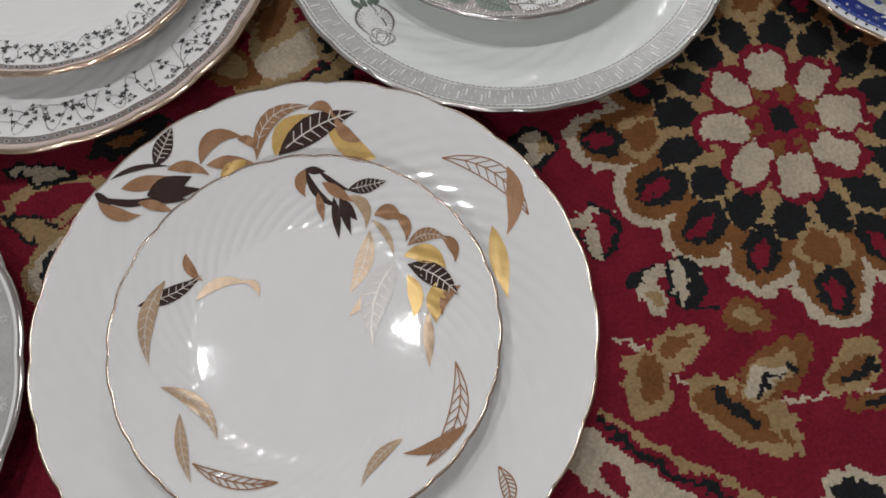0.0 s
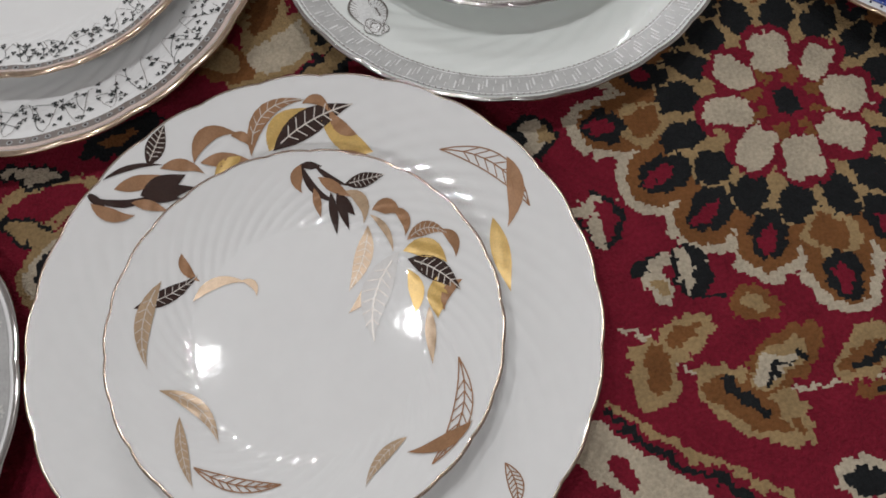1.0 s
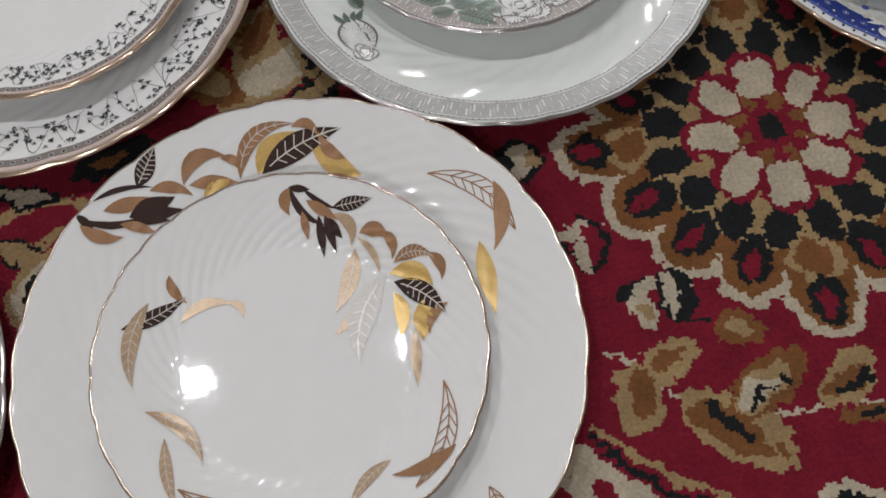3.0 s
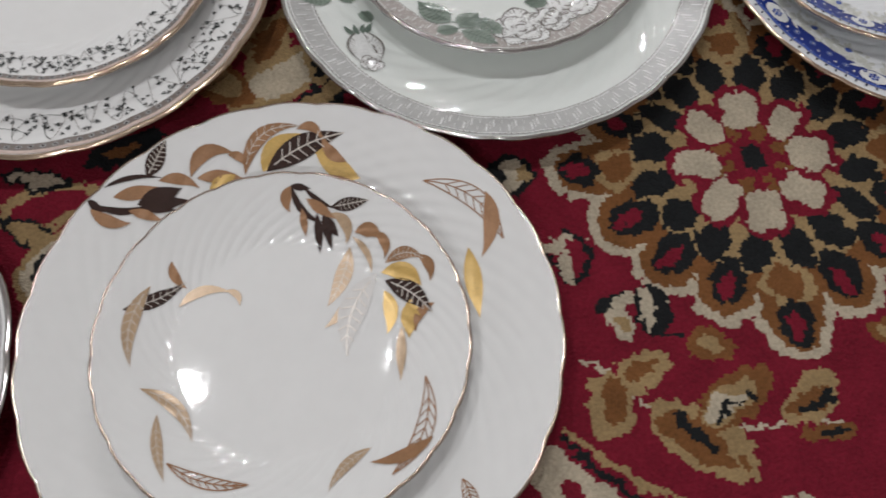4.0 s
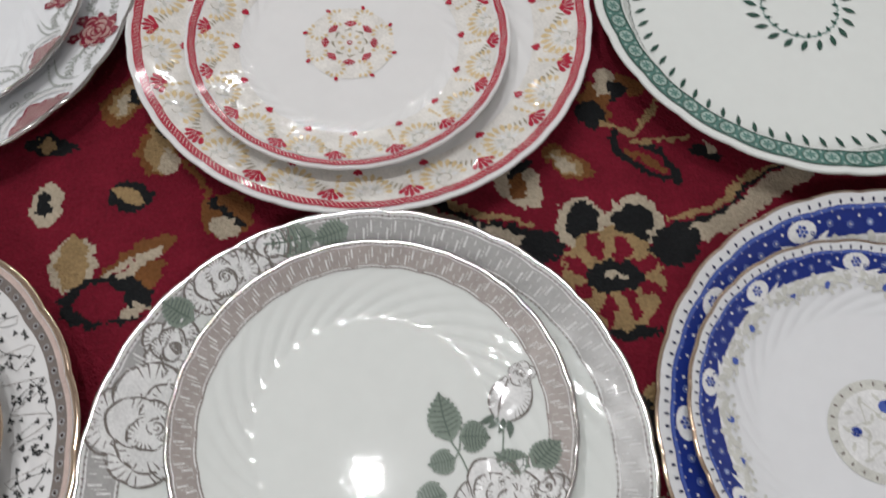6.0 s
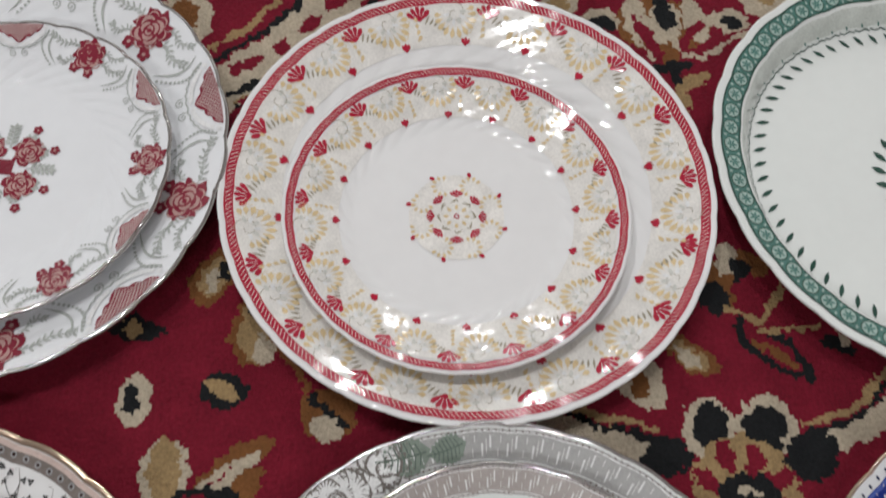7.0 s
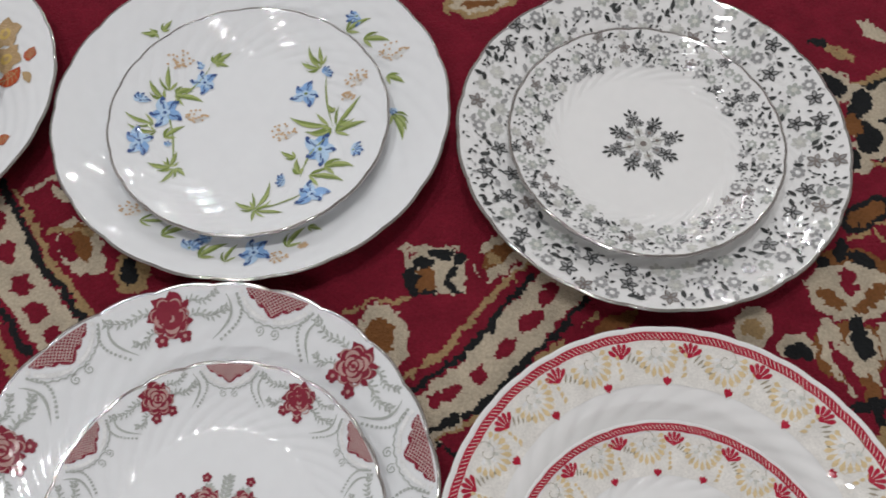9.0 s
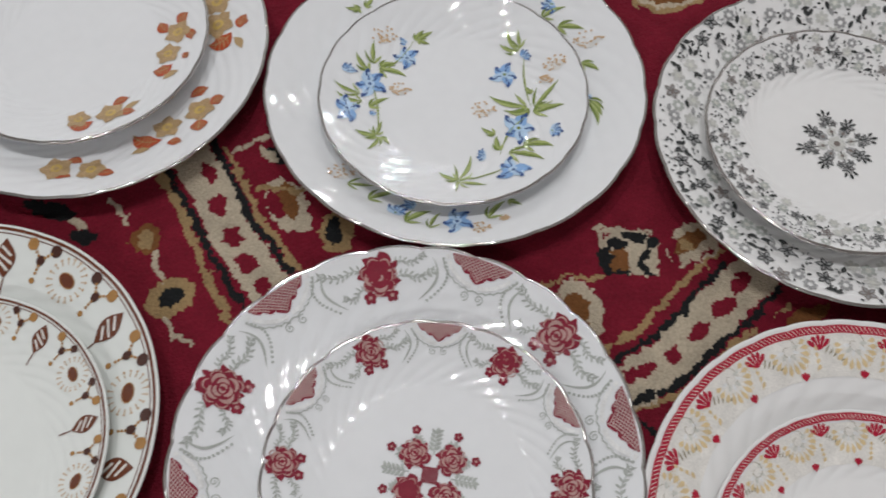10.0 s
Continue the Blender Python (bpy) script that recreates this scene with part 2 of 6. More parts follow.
spot(-289.3, 544.8, 13.0, 9.2, -65, BROWN)
# second band and the field beside it
stroke(27.1, CREAM, (-565, 653), (-557, 642), (-538, 618), (-523, 592), (-505, 569), (-488, 547))
stroke(5.3, GOLD, (-576, 629), (-568, 616), (-554, 597), (-540, 575), (-529, 553), (-519, 538), (-507, 520))
stroke(5.3, BLACK, (-573, 634), (-563, 619), (-551, 602), (-535, 579), (-517, 553), (-503, 533))
stroke(4.9, GOLD, (-536, 655), (-531, 647), (-517, 626), (-502, 601), (-485, 582), (-471, 562))
stroke(5.5, BLACK, (-548, 661), (-536, 642), (-523, 623), (-511, 603), (-494, 584), (-476, 560))
spot(-544.6, 631.6, 9.2, 5.0, -56, RED)
spot(-532.4, 607.9, 9.2, 5.7, -56, RED)
spot(-517.9, 586.0, 9.2, 5.7, -56, RED)
spot(-506.5, 564.4, 9.4, 5.4, -39, RED)
spot(-492.4, 547.6, 7.2, 5.0, -63, RED)
spot(-483.6, 611.0, 24.8, 13.5, -57, CREAM)
spot(-491.6, 612.0, 12.8, 6.4, -58, RED)
spot(-483.2, 615.0, 16.6, 6.4, -64, BROWN)
stroke(3.1, GOLD, (-507, 622), (-490, 623), (-478, 621))
spot(-448.7, 591.6, 18.0, 10.8, -78, GOLD)
spot(-450.7, 591.8, 11.7, 5.1, -77, BLACK)
stroke(3.2, CREAM, (-530, 653), (-517, 662), (-505, 669))
spot(-498.9, 651.1, 9.5, 6.0, -25, BLACK)
spot(-504.8, 651.9, 9.4, 3.6, -39, CREAM)
spot(-575.2, 578.9, 10.2, 11.7, 4, BROWN)
spot(-575.2, 578.9, 6.1, 7.3, 2, GOLD)
stroke(3.7, CREAM, (-606, 608), (-597, 599), (-590, 589))
stroke(4.3, CREAM, (-568, 568), (-561, 556), (-556, 547))
spot(-550.0, 538.5, 16.6, 13.9, 18, GOLD)
spot(-550.0, 538.5, 8.1, 7.2, 23, BLACK)
stroke(3.6, CREAM, (-551, 524), (-542, 513), (-529, 505))
spot(-644.6, 596.5, 19.1, 7.1, -13, BLACK)
spot(-617.8, 577.1, 11.0, 5.4, -7, BLACK)
spot(-624.6, 587.0, 7.3, 3.0, -23, CREAM)
# corner where the bands meet between black lobes
stroke(23.2, CREAM, (128, 655), (152, 627), (166, 613), (180, 602))
stroke(3.2, GOLD, (107, 640), (113, 635), (123, 622), (132, 611), (144, 598), (158, 586), (171, 576))
stroke(3.3, BLACK, (115, 646), (123, 636), (135, 622), (147, 609), (161, 595), (174, 584))
spot(158.9, 625.8, 10.0, 6.4, -60, RED)
spot(64.0, 706.0, 12.2, 27.9, -16, CREAM)
stroke(34.3, CREAM, (70, 712), (103, 728), (141, 751))
stroke(24.2, CREAM, (64, 686), (89, 677), (114, 663))
stroke(5.5, GOLD, (54, 734), (62, 735), (78, 743), (97, 752), (118, 765), (135, 781))
stroke(4.9, BLACK, (50, 731), (62, 730), (81, 739), (99, 746), (119, 757), (135, 770), (147, 782))
spot(120.1, 703.1, 24.1, 10.2, 178, GOLD)
spot(122.1, 702.9, 16.0, 5.1, 177, BROWN)
stroke(4.1, BLACK, (86, 704), (102, 709), (117, 714), (131, 721))
stroke(3.8, BLACK, (67, 702), (83, 701), (94, 698), (109, 691), (121, 685))
stroke(3.7, GOLD, (45, 666), (53, 668), (70, 663), (83, 658), (97, 650), (109, 643))
stroke(3.7, BLACK, (49, 674), (60, 672), (74, 666), (89, 662), (100, 652), (110, 647))
spot(84.5, 716.5, 11.7, 5.0, 52, RED)
spot(110.1, 728.5, 8.5, 7.1, 14, RED)
spot(129.3, 737.2, 12.2, 5.7, 48, RED)
spot(82.7, 685.5, 9.4, 4.5, -39, RED)
spot(107.2, 672.4, 11.3, 5.0, -52, RED)
spot(40.3, 734.1, 15.5, 13.9, -82, CREAM)
spot(56.1, 715.0, 12.0, 19.1, -2, CREAM)
spot(54.9, 688.9, 13.0, 18.2, -7, CREAM)
spot(40.3, 668.6, 12.1, 9.9, -73, CREAM)
spot(38.3, 734.3, 10.4, 10.8, -80, BLACK)
spot(55.2, 716.1, 8.9, 14.9, -34, BLACK)
spot(53.8, 688.1, 10.2, 13.6, -18, BLACK)
spot(38.5, 670.8, 12.0, 4.1, -92, BLACK)
spot(43.2, 700.5, 10.2, 10.4, -18, BROWN)
spot(41.2, 708.8, 2.8, 4.2, -52, RED)
spot(51.1, 765.0, 12.8, 4.5, -46, GOLD)
spot(39.4, 776.5, 8.1, 4.1, -14, BLACK)
spot(82.7, 784.3, 14.2, 6.7, -46, CREAM)
# leafy stem and the band below the rosette
stroke(2.3, CREAM, (-115, -109), (-106, -114), (-101, -119))
stroke(2.2, CREAM, (-91, -133), (-81, -139), (-65, -142), (-53, -146), (-37, -151), (-23, -151), (-10, -150), (9, -151))
spot(-85.6, -119.0, 18.8, 9.8, 18, GOLD)
spot(-86.6, -118.8, 13.0, 4.5, 16, BROWN)
spot(-103.5, -132.9, 16.1, 12.4, -90, GOLD, 2.4)
spot(-101.4, -132.1, 11.0, 7.1, -97, BROWN)
spot(-60.8, -154.2, 31.1, 14.4, -40, GOLD, 1.6)
spot(-62.7, -154.0, 22.5, 8.6, -39, BROWN)
spot(-42.4, -160.5, 16.6, 5.8, -72, GOLD)
spot(-42.2, -167.6, 6.3, 2.2, -79, BROWN)
stroke(4.8, BLACK, (-71, -142), (-64, -150), (-56, -159))
spot(-40.2, -134.6, 24.2, 12.2, 31, BROWN, 1.7)
spot(-43.4, -136.2, 17.2, 7.2, 29, GOLD)
spot(-45.5, -137.0, 12.5, 5.0, 22, CREAM)
stroke(2.6, BLACK, (-50, -143), (-43, -137), (-37, -136))
spot(-32.0, -133.6, 3.0, 2.0, -7, BLACK)
spot(-2.4, -138.2, 18.4, 10.6, 42, GOLD)
spot(-3.7, -141.1, 13.0, 5.0, 25, BROWN)
stroke(4.0, BLACK, (-8, -145), (8, -138))
spot(2.4, -157.0, 14.3, 5.1, 5, BROWN)
spot(5.4, -157.3, 8.2, 2.0, 7, BLACK)
spot(-17.3, -193.8, 18.0, 9.1, -7, CREAM)
spot(-17.4, -194.8, 13.0, 6.1, -7, BLACK)
stroke(22.4, CREAM, (-140, -161), (-127, -175), (-111, -188), (-100, -197))
stroke(3.3, GOLD, (-129, -144), (-120, -151), (-108, -160), (-97, -170), (-83, -179), (-69, -188), (-55, -196))
stroke(4.5, BLACK, (-130, -149), (-121, -158), (-114, -165), (-105, -173), (-91, -182), (-77, -191), (-66, -198))
spot(-127.8, -175.2, 10.8, 4.5, -63, RED)
rosette(0.0, 0.0)
# links between rosette and small flower
for vv, a in ((0.074, 0.012), (0.092, 0.010)):
    blob(0.0, vv + 0.008, a * 1.5, a * 1.5, 45, GOLD, 1.4)
    blob(0.0, vv + 0.008, a * 0.8, a * 0.9, 0, BROWN if vv < 0.08 else RED)
for sd in (-1, 1):
    leaf_motif(sd * 0.020, 0.120, 0.022, 0.011, 90 - sd * 30, CREAM, BROWN, BLACK)
    blob(sd * 0.016, 0.160, 0.018, 0.010, 90 + sd * 30, GOLD)
    blob(sd * 0.018, 0.158, 0.010, 0.005, 90 + sd * 30, BLACK)
blob(0.0, 0.150, 0.010, 0.022, 0, BLACK)
blob(0.0, 0.150, 0.005, 0.014, 0, RED)
# buds below the rosette
spot(-92.9, -79.8, 11.7, 4.1, 13, BLACK)
spot(92.9, -79.8, 11.7, 4.1, 167, BLACK)
spot(-87.8, -79.4, 8.1, 3.2, 23, CREAM)
spot(87.8, -79.4, 8.1, 3.2, 157, CREAM)
spot(-73.6, -86.2, 14.1, 9.2, -89, BLACK, 2.4)
spot(73.6, -86.2, 14.1, 9.2, 269, BLACK, 2.4)
spot(-76.5, -85.8, 12.2, 3.2, -88, CREAM)
spot(76.5, -85.8, 12.2, 3.2, 268, CREAM)
stroke(2.5, BLACK, (-73, -99), (-61, -102))
stroke(2.5, BLACK, (73, -99), (61, -102))
spot(-91.4, -92.0, 10.6, 7.1, -48, CREAM)
spot(91.4, -92.0, 10.6, 7.1, 228, CREAM)
spot(-90.4, -92.2, 6.4, 3.6, -46, GOLD)
spot(90.4, -92.2, 6.4, 3.6, 226, GOLD)
spot(-46.8, -106.6, 12.0, 8.1, -7, BROWN)
spot(46.8, -106.6, 12.0, 8.1, 187, BROWN)
spot(-46.8, -106.6, 6.0, 5.0, -7, GOLD)
spot(46.8, -106.6, 6.0, 5.0, 187, GOLD)
stroke(3.8, BLACK, (-112, -38), (-103, -42), (-100, -50), (-105, -63), (-111, -66))
stroke(3.8, BLACK, (112, -38), (103, -42), (100, -50), (105, -63), (111, -66))
stroke(3.1, BLACK, (-126, -49), (-120, -54), (-116, -65))
stroke(3.1, BLACK, (126, -49), (120, -54), (116, -65))
spot(-118.7, -43.4, 10.8, 4.1, 15, CREAM)
spot(118.7, -43.4, 10.8, 4.1, 165, CREAM)
spot(-114.3, -57.0, 10.0, 4.1, -91, CREAM)
spot(114.3, -57.0, 10.0, 4.1, 271, CREAM)
for sd in (-1, 1):
    bud(sd * 0.140, 0.0, 0.017, 90 - sd * 90)
    bud(sd * 0.112, 0.050, 0.020, 90 - sd * 60)
    bud(sd * 0.082, 0.094, 0.020, 90 - sd * 30)
# field between the gold-leaf plate and its neighbours
for uu, vv, ln, wd, turn, edge, fill, core in ((-0.262, 0.078, 0.040, 0.017, 30, GOLD, CREAM, None), (-0.300, 0.076, 0.026, 0.014, 150, BROWN, GOLD, None), (-0.240, 0.060, 0.030, 0.010, 40, BLACK, GOLD, None), (-0.270, 0.104, 0.026, 0.012, 60, GOLD, BROWN, None), (-0.236, 0.090, 0.020, 0.012, 70, GOLD, BLACK, None), (-0.392, 0.003, 0.030, 0.016, 10, GOLD, RED, None), (-0.400, 0.020, 0.022, 0.006, 170, BLACK, CREAM, None), (-0.400, -0.012, 0.022, 0.007, 150, BLACK, GOLD, None), (-0.392, -0.034, 0.022, 0.012, 70, GOLD, CREAM, BLACK), (-0.352, 0.035, 0.026, 0.012, 20, BLACK, BLACK, BROWN), (-0.430, 0.05, 0.026, 0.014, 60, GOLD, BROWN, BLACK), (-0.210, 0.02, 0.026, 0.013, 110, GOLD, BROWN, BLACK)):
    leaf_motif(uu, vv, ln, wd, turn, edge, fill, core)
# field of buds and leaves
spot(-300.8, 335.7, 15.0, 7.1, -11, BLACK)
spot(-302.8, 335.9, 6.3, 4.0, -25, GOLD)
spot(-300.3, 299.3, 9.1, 12.2, -13, CREAM)
spot(-302.2, 299.6, 4.1, 6.1, 7, BLACK)
spot(-254.9, 299.8, 12.2, 10.0, -16, BLACK)
spot(-257.7, 301.2, 9.4, 4.1, -39, GOLD)
spot(-262.0, 365.1, 19.0, 10.8, -115, BROWN)
spot(-261.0, 365.0, 13.0, 7.2, -120, GOLD)
spot(-262.3, 362.2, 7.0, 3.6, -97, CREAM)
spot(-256.6, 367.5, 5.8, 2.2, -66, BLACK)
spot(-242.0, 330.5, 18.0, 11.4, -78, BROWN)
spot(-241.0, 330.3, 15.2, 7.6, -74, GOLD)
spot(-235.1, 321.5, 8.5, 5.4, -76, CREAM)
spot(-238.0, 339.0, 7.6, 3.2, -30, BLACK)
stroke(3.7, BROWN, (-228, 322), (-218, 310), (-215, 300), (-213, 282))
spot(-202.1, 286.3, 14.6, 14.0, -23, BROWN)
spot(-203.1, 278.3, 9.1, 6.0, -13, CREAM)
stroke(4.4, BLACK, (-211, 294), (-204, 288), (-194, 281))
spot(-282.7, 261.9, 16.0, 12.4, 87, CREAM)
spot(-277.8, 252.2, 13.0, 7.2, -65, CREAM)
spot(-282.6, 262.9, 15.5, 8.2, -82, GOLD)
spot(-249.4, 261.9, 22.7, 7.8, 34, BROWN)
spot(-249.8, 258.9, 17.2, 5.8, 29, CREAM)
spot(-260.5, 254.1, 9.4, 3.6, -155, CREAM)
stroke(1.4, RED, (-260, 254), (-249, 261))
spot(-243.5, 253.1, 10.0, 5.0, 30, BROWN)
spot(-263.4, 238.4, 23.2, 14.6, 0, BLACK)
spot(-265.4, 238.6, 13.0, 10.0, -11, RED)
spot(-249.0, 232.6, 8.2, 3.2, 7, CREAM)
spot(-258.2, 223.6, 7.1, 4.1, -15, RED)
# red-petalled flower between black lobes
stroke(13.0, CREAM, (34, 253), (56, 261), (71, 266), (86, 274), (104, 285), (120, 293))
stroke(13.0, CREAM, (-34, 253), (-56, 261), (-71, 266), (-86, 274), (-104, 285), (-120, 293))
stroke(3.6, GOLD, (36, 267), (52, 272), (70, 279), (85, 289), (105, 298), (119, 304))
stroke(3.6, GOLD, (-36, 267), (-52, 272), (-70, 279), (-85, 289), (-105, 298), (-119, 304))
stroke(3.3, BLACK, (34, 261), (55, 268), (71, 275), (81, 282), (96, 291), (111, 299))
stroke(3.3, BLACK, (-34, 261), (-55, 268), (-71, 275), (-81, 282), (-96, 291), (-111, 299))
spot(-11.8, 268.9, 15.0, 16.0, -3, CREAM)
spot(-10.7, 269.8, 10.0, 13.0, -7, BLACK)
spot(18.2, 267.3, 15.0, 17.0, -11, CREAM)
spot(17.1, 266.4, 11.0, 12.2, -12, BLACK)
spot(-34.8, 253.6, 13.3, 9.1, 6, BLACK)
spot(38.5, 251.7, 12.2, 13.9, -42, BLACK)
spot(1.2, 235.1, 27.0, 30.0, -5, GOLD)
spot(-5.6, 254.1, 8.2, 4.1, 97, RED)
spot(8.2, 251.4, 9.1, 4.1, 77, RED)
spot(20.0, 240.9, 8.1, 4.5, 23, RED)
spot(19.5, 228.8, 8.9, 4.1, -34, RED)
spot(7.3, 219.2, 8.9, 4.2, -70, RED)
spot(-6.1, 216.9, 9.1, 3.0, -103, RED)
spot(-17.9, 227.4, 6.7, 4.1, -160, RED)
spot(-16.1, 242.3, 8.1, 4.5, 143, RED)
spot(1.2, 235.1, 15.0, 10.0, -7, BLACK)
spot(1.2, 235.1, 6.0, 3.0, -7, CREAM)
spot(4.3, 203.5, 16.0, 4.0, -3, BLACK)
stroke(4.3, BROWN, (23, 312), (32, 305), (41, 301))
stroke(4.5, BLACK, (15, 325), (15, 314), (22, 306), (30, 298), (47, 293))
stroke(4.5, BLACK, (32, 315), (41, 310), (46, 303), (46, 291))
spot(-15.1, 307.6, 16.1, 8.5, -37, BROWN)
spot(-15.2, 306.6, 11.7, 5.4, -38, GOLD)
spot(-16.2, 306.8, 8.6, 3.6, -43, CREAM)
spot(-42.9, 294.9, 17.0, 11.4, -57, CREAM)
spot(-43.1, 292.9, 8.1, 5.7, -67, BROWN)
spot(-41.7, 304.8, 8.6, 4.5, 29, BLACK)
# palmette with its stems and side flowers
stroke(2.6, GOLD, (21, 607), (36, 615), (46, 619), (65, 618), (79, 612), (95, 600), (109, 593), (118, 580), (121, 572))
stroke(2.7, GOLD, (38, 613), (44, 605), (48, 600))
spot(38.1, 626.5, 23.4, 9.5, 33, BLACK)
spot(38.1, 626.5, 16.4, 5.4, 31, BROWN)
spot(86.0, 622.7, 20.5, 10.3, 40, BLACK)
spot(81.8, 621.2, 15.6, 5.4, 38, CREAM)
spot(75.8, 580.6, 8.1, 7.1, 0, BROWN)
spot(62.4, 594.3, 14.1, 14.0, 1, CREAM, 3.5)
spot(66.7, 596.8, 6.0, 7.1, -7, GOLD)
spot(71.3, 585.2, 6.0, 7.3, -7, BLACK)
spot(114.7, 602.0, 16.5, 8.1, 7, BLACK)
spot(113.6, 601.1, 12.4, 3.0, 7, BROWN)
spot(107.2, 581.8, 14.0, 11.0, -3, BLACK)
spot(110.4, 583.4, 9.1, 4.1, -91, CREAM)
spot(137.3, 564.0, 19.3, 11.0, 14, BLACK)
spot(137.1, 563.0, 13.4, 4.1, 20, BROWN)
spot(17.1, 586.8, 24.0, 13.2, -9, BROWN)
spot(14.5, 598.2, 10.0, 5.1, -97, BLACK)
spot(-1.0, 587.0, 10.0, 5.1, -97, BLACK)
spot(26.2, 586.7, 10.8, 7.1, -63, BLACK)
spot(12.8, 568.2, 27.2, 19.0, -1, CREAM, 2.6)
spot(-0.8, 563.8, 11.4, 5.8, -45, BROWN)
spot(25.4, 563.6, 15.6, 5.8, -147, BROWN)
spot(12.3, 572.3, 14.0, 9.1, 79, CREAM)
spot(13.7, 575.1, 8.0, 6.0, 83, RED)
stroke(2.8, CREAM, (-17, 575), (-1, 572))
stroke(3.2, CREAM, (31, 574), (44, 575))
stroke(3.9, CREAM, (13, 555), (12, 542))
spot(10.6, 525.1, 31.0, 23.1, -5, BROWN)
spot(-6.8, 531.3, 19.1, 7.3, -91, CREAM)
spot(33.1, 528.4, 20.2, 7.3, -88, CREAM)
spot(11.9, 528.0, 20.1, 12.0, -103, CREAM)
spot(12.8, 534.9, 17.1, 7.3, -90, BLACK)
spot(-2.4, 517.7, 18.8, 4.2, -72, RED)
spot(26.5, 515.1, 18.4, 3.6, -126, RED)
stroke(2.8, CREAM, (-11, 515), (-6, 507), (-2, 497))
stroke(4.3, CREAM, (15, 518), (17, 509), (13, 502))
stroke(3.7, CREAM, (19, 499), (32, 498), (42, 506))
stroke(2.8, CREAM, (35, 501), (53, 514), (68, 520))
spot(53.2, 527.9, 14.3, 9.0, 5, CREAM)
spot(54.1, 526.8, 7.3, 6.3, -23, BLACK)
spot(-29.0, 531.0, 11.2, 9.2, 163, CREAM)
spot(-28.4, 527.9, 7.3, 6.3, -23, BLACK)
spot(11.3, 497.8, 8.1, 4.0, -104, BROWN)
spot(6.4, 491.4, 18.4, 3.0, 6, BLACK)
spot(11.5, 483.7, 8.1, 3.2, -90, BLACK)
spot(21.2, 480.5, 11.2, 4.1, 20, GOLD)
spot(11.7, 468.6, 8.1, 7.2, -37, GOLD)
spot(-54.6, 544.2, 11.7, 15.8, -27, CREAM)
spot(-54.6, 544.2, 7.6, 7.6, -30, GOLD)
spot(111.5, 551.0, 8.2, 6.1, 7, BROWN)
spot(78.7, 547.0, 16.6, 16.1, -40, CREAM, 2.5)
spot(80.9, 547.7, 8.6, 8.9, -43, GOLD)
spot(101.3, 550.3, 10.2, 7.1, 4, BLACK)
# heel of the palmette
spot(19.3, 349.8, 19.2, 14.6, 21, BROWN)
spot(15.6, 361.3, 11.0, 5.4, -92, CREAM)
spot(21.7, 353.5, 8.1, 5.4, -90, BLACK)
spot(4.9, 339.4, 9.4, 8.6, -65, BLACK)
spot(29.0, 338.5, 14.3, 11.0, 5, RED)
stroke(3.9, GOLD, (10, 333), (21, 327), (27, 323), (36, 332), (45, 346))
stroke(3.1, GOLD, (27, 319), (43, 319), (59, 320))
spot(48.5, 325.0, 9.2, 4.0, 6, RED)
spot(65.7, 309.8, 9.5, 3.6, -25, BLACK)
spot(71.1, 312.2, 3.6, 2.2, -41, CREAM)
# leaves beyond the far plates
for uu, vv, ln, wd, turn, edge, fill, core in ((-0.395, 0.800, 0.030, 0.014, 30, BLACK, BROWN, GOLD), (-0.215, 0.818, 0.030, 0.014, 10, GOLD, CREAM, BROWN)):
    leaf_motif(uu, vv, ln, wd, turn, edge, fill, core)

jit = rng.uniform(-0.00045, 0.00045, size=(NV + 1, NU + 1, 3))
gv, gu = np.mgrid[0:NV + 1, 0:NU + 1]
pts = np.stack([CU[0] + gu * STEP, CV[0] + gv * STEP, np.zeros_like(gu, dtype=float)], -1) + jit
i0 = (np.arange(NV)[:, None] * (NU + 1) + np.arange(NU)[None, :]).ravel()
quads = np.stack([i0, i0 + 1, i0 + NU + 2, i0 + NU + 1], -1)
me = bpy.data.meshes.new("carpet")
me.vertices.add(len(pts.reshape(-1, 3)))
me.vertices.foreach_set("co", pts.reshape(-1))
me.loops.add(len(quads) * 4)
me.loops.foreach_set("vertex_index", quads.reshape(-1))
me.polygons.add(len(quads))
me.polygons.foreach_set("loop_start", np.arange(len(quads)) * 4)
for w in WOOL:
    me.materials.append(w)
me.polygons.foreach_set("material_index", KNOTS.ravel())
me.polygons.foreach_set("use_smooth", np.ones(len(quads), dtype=bool))
me.update(calc_edges=True)
carpet = new("carpet", me)
carpet.matrix_world = pose(0.2195, 0.2725, 0, 0, 0, 7.0)
tagged(carpet, "red wool carpet with cream, gold, brown and black flowers", "carpet")
# the plain rest of the carpet, out of sight
vs, fs = [], []
for a0, a1, b0, b1 in ((-1.5, CU[0], -1.2, 1.9), (CU[1], 1.5, -1.2, 1.9), (CU[0], CU[1], -1.2, CV[0]), (CU[0], CU[1], CV[1], 1.9)):
    k = len(vs)
    vs += [(a0, b0, 0), (a1, b0, 0), (a1, b1, 0), (a0, b1, 0)]
    fs.append((k, k + 1, k + 2, k + 3))
link("outer_field", vs, fs, [WOOL[RED]], carpet)
link("backing", [(-1.5, -1.2, -0.009), (1.5, -1.2, -0.009), (1.5, 1.9, -0.009), (-1.5, 1.9, -0.009)], [(0, 1, 2, 3)], [WOOL[DARK]], carpet)


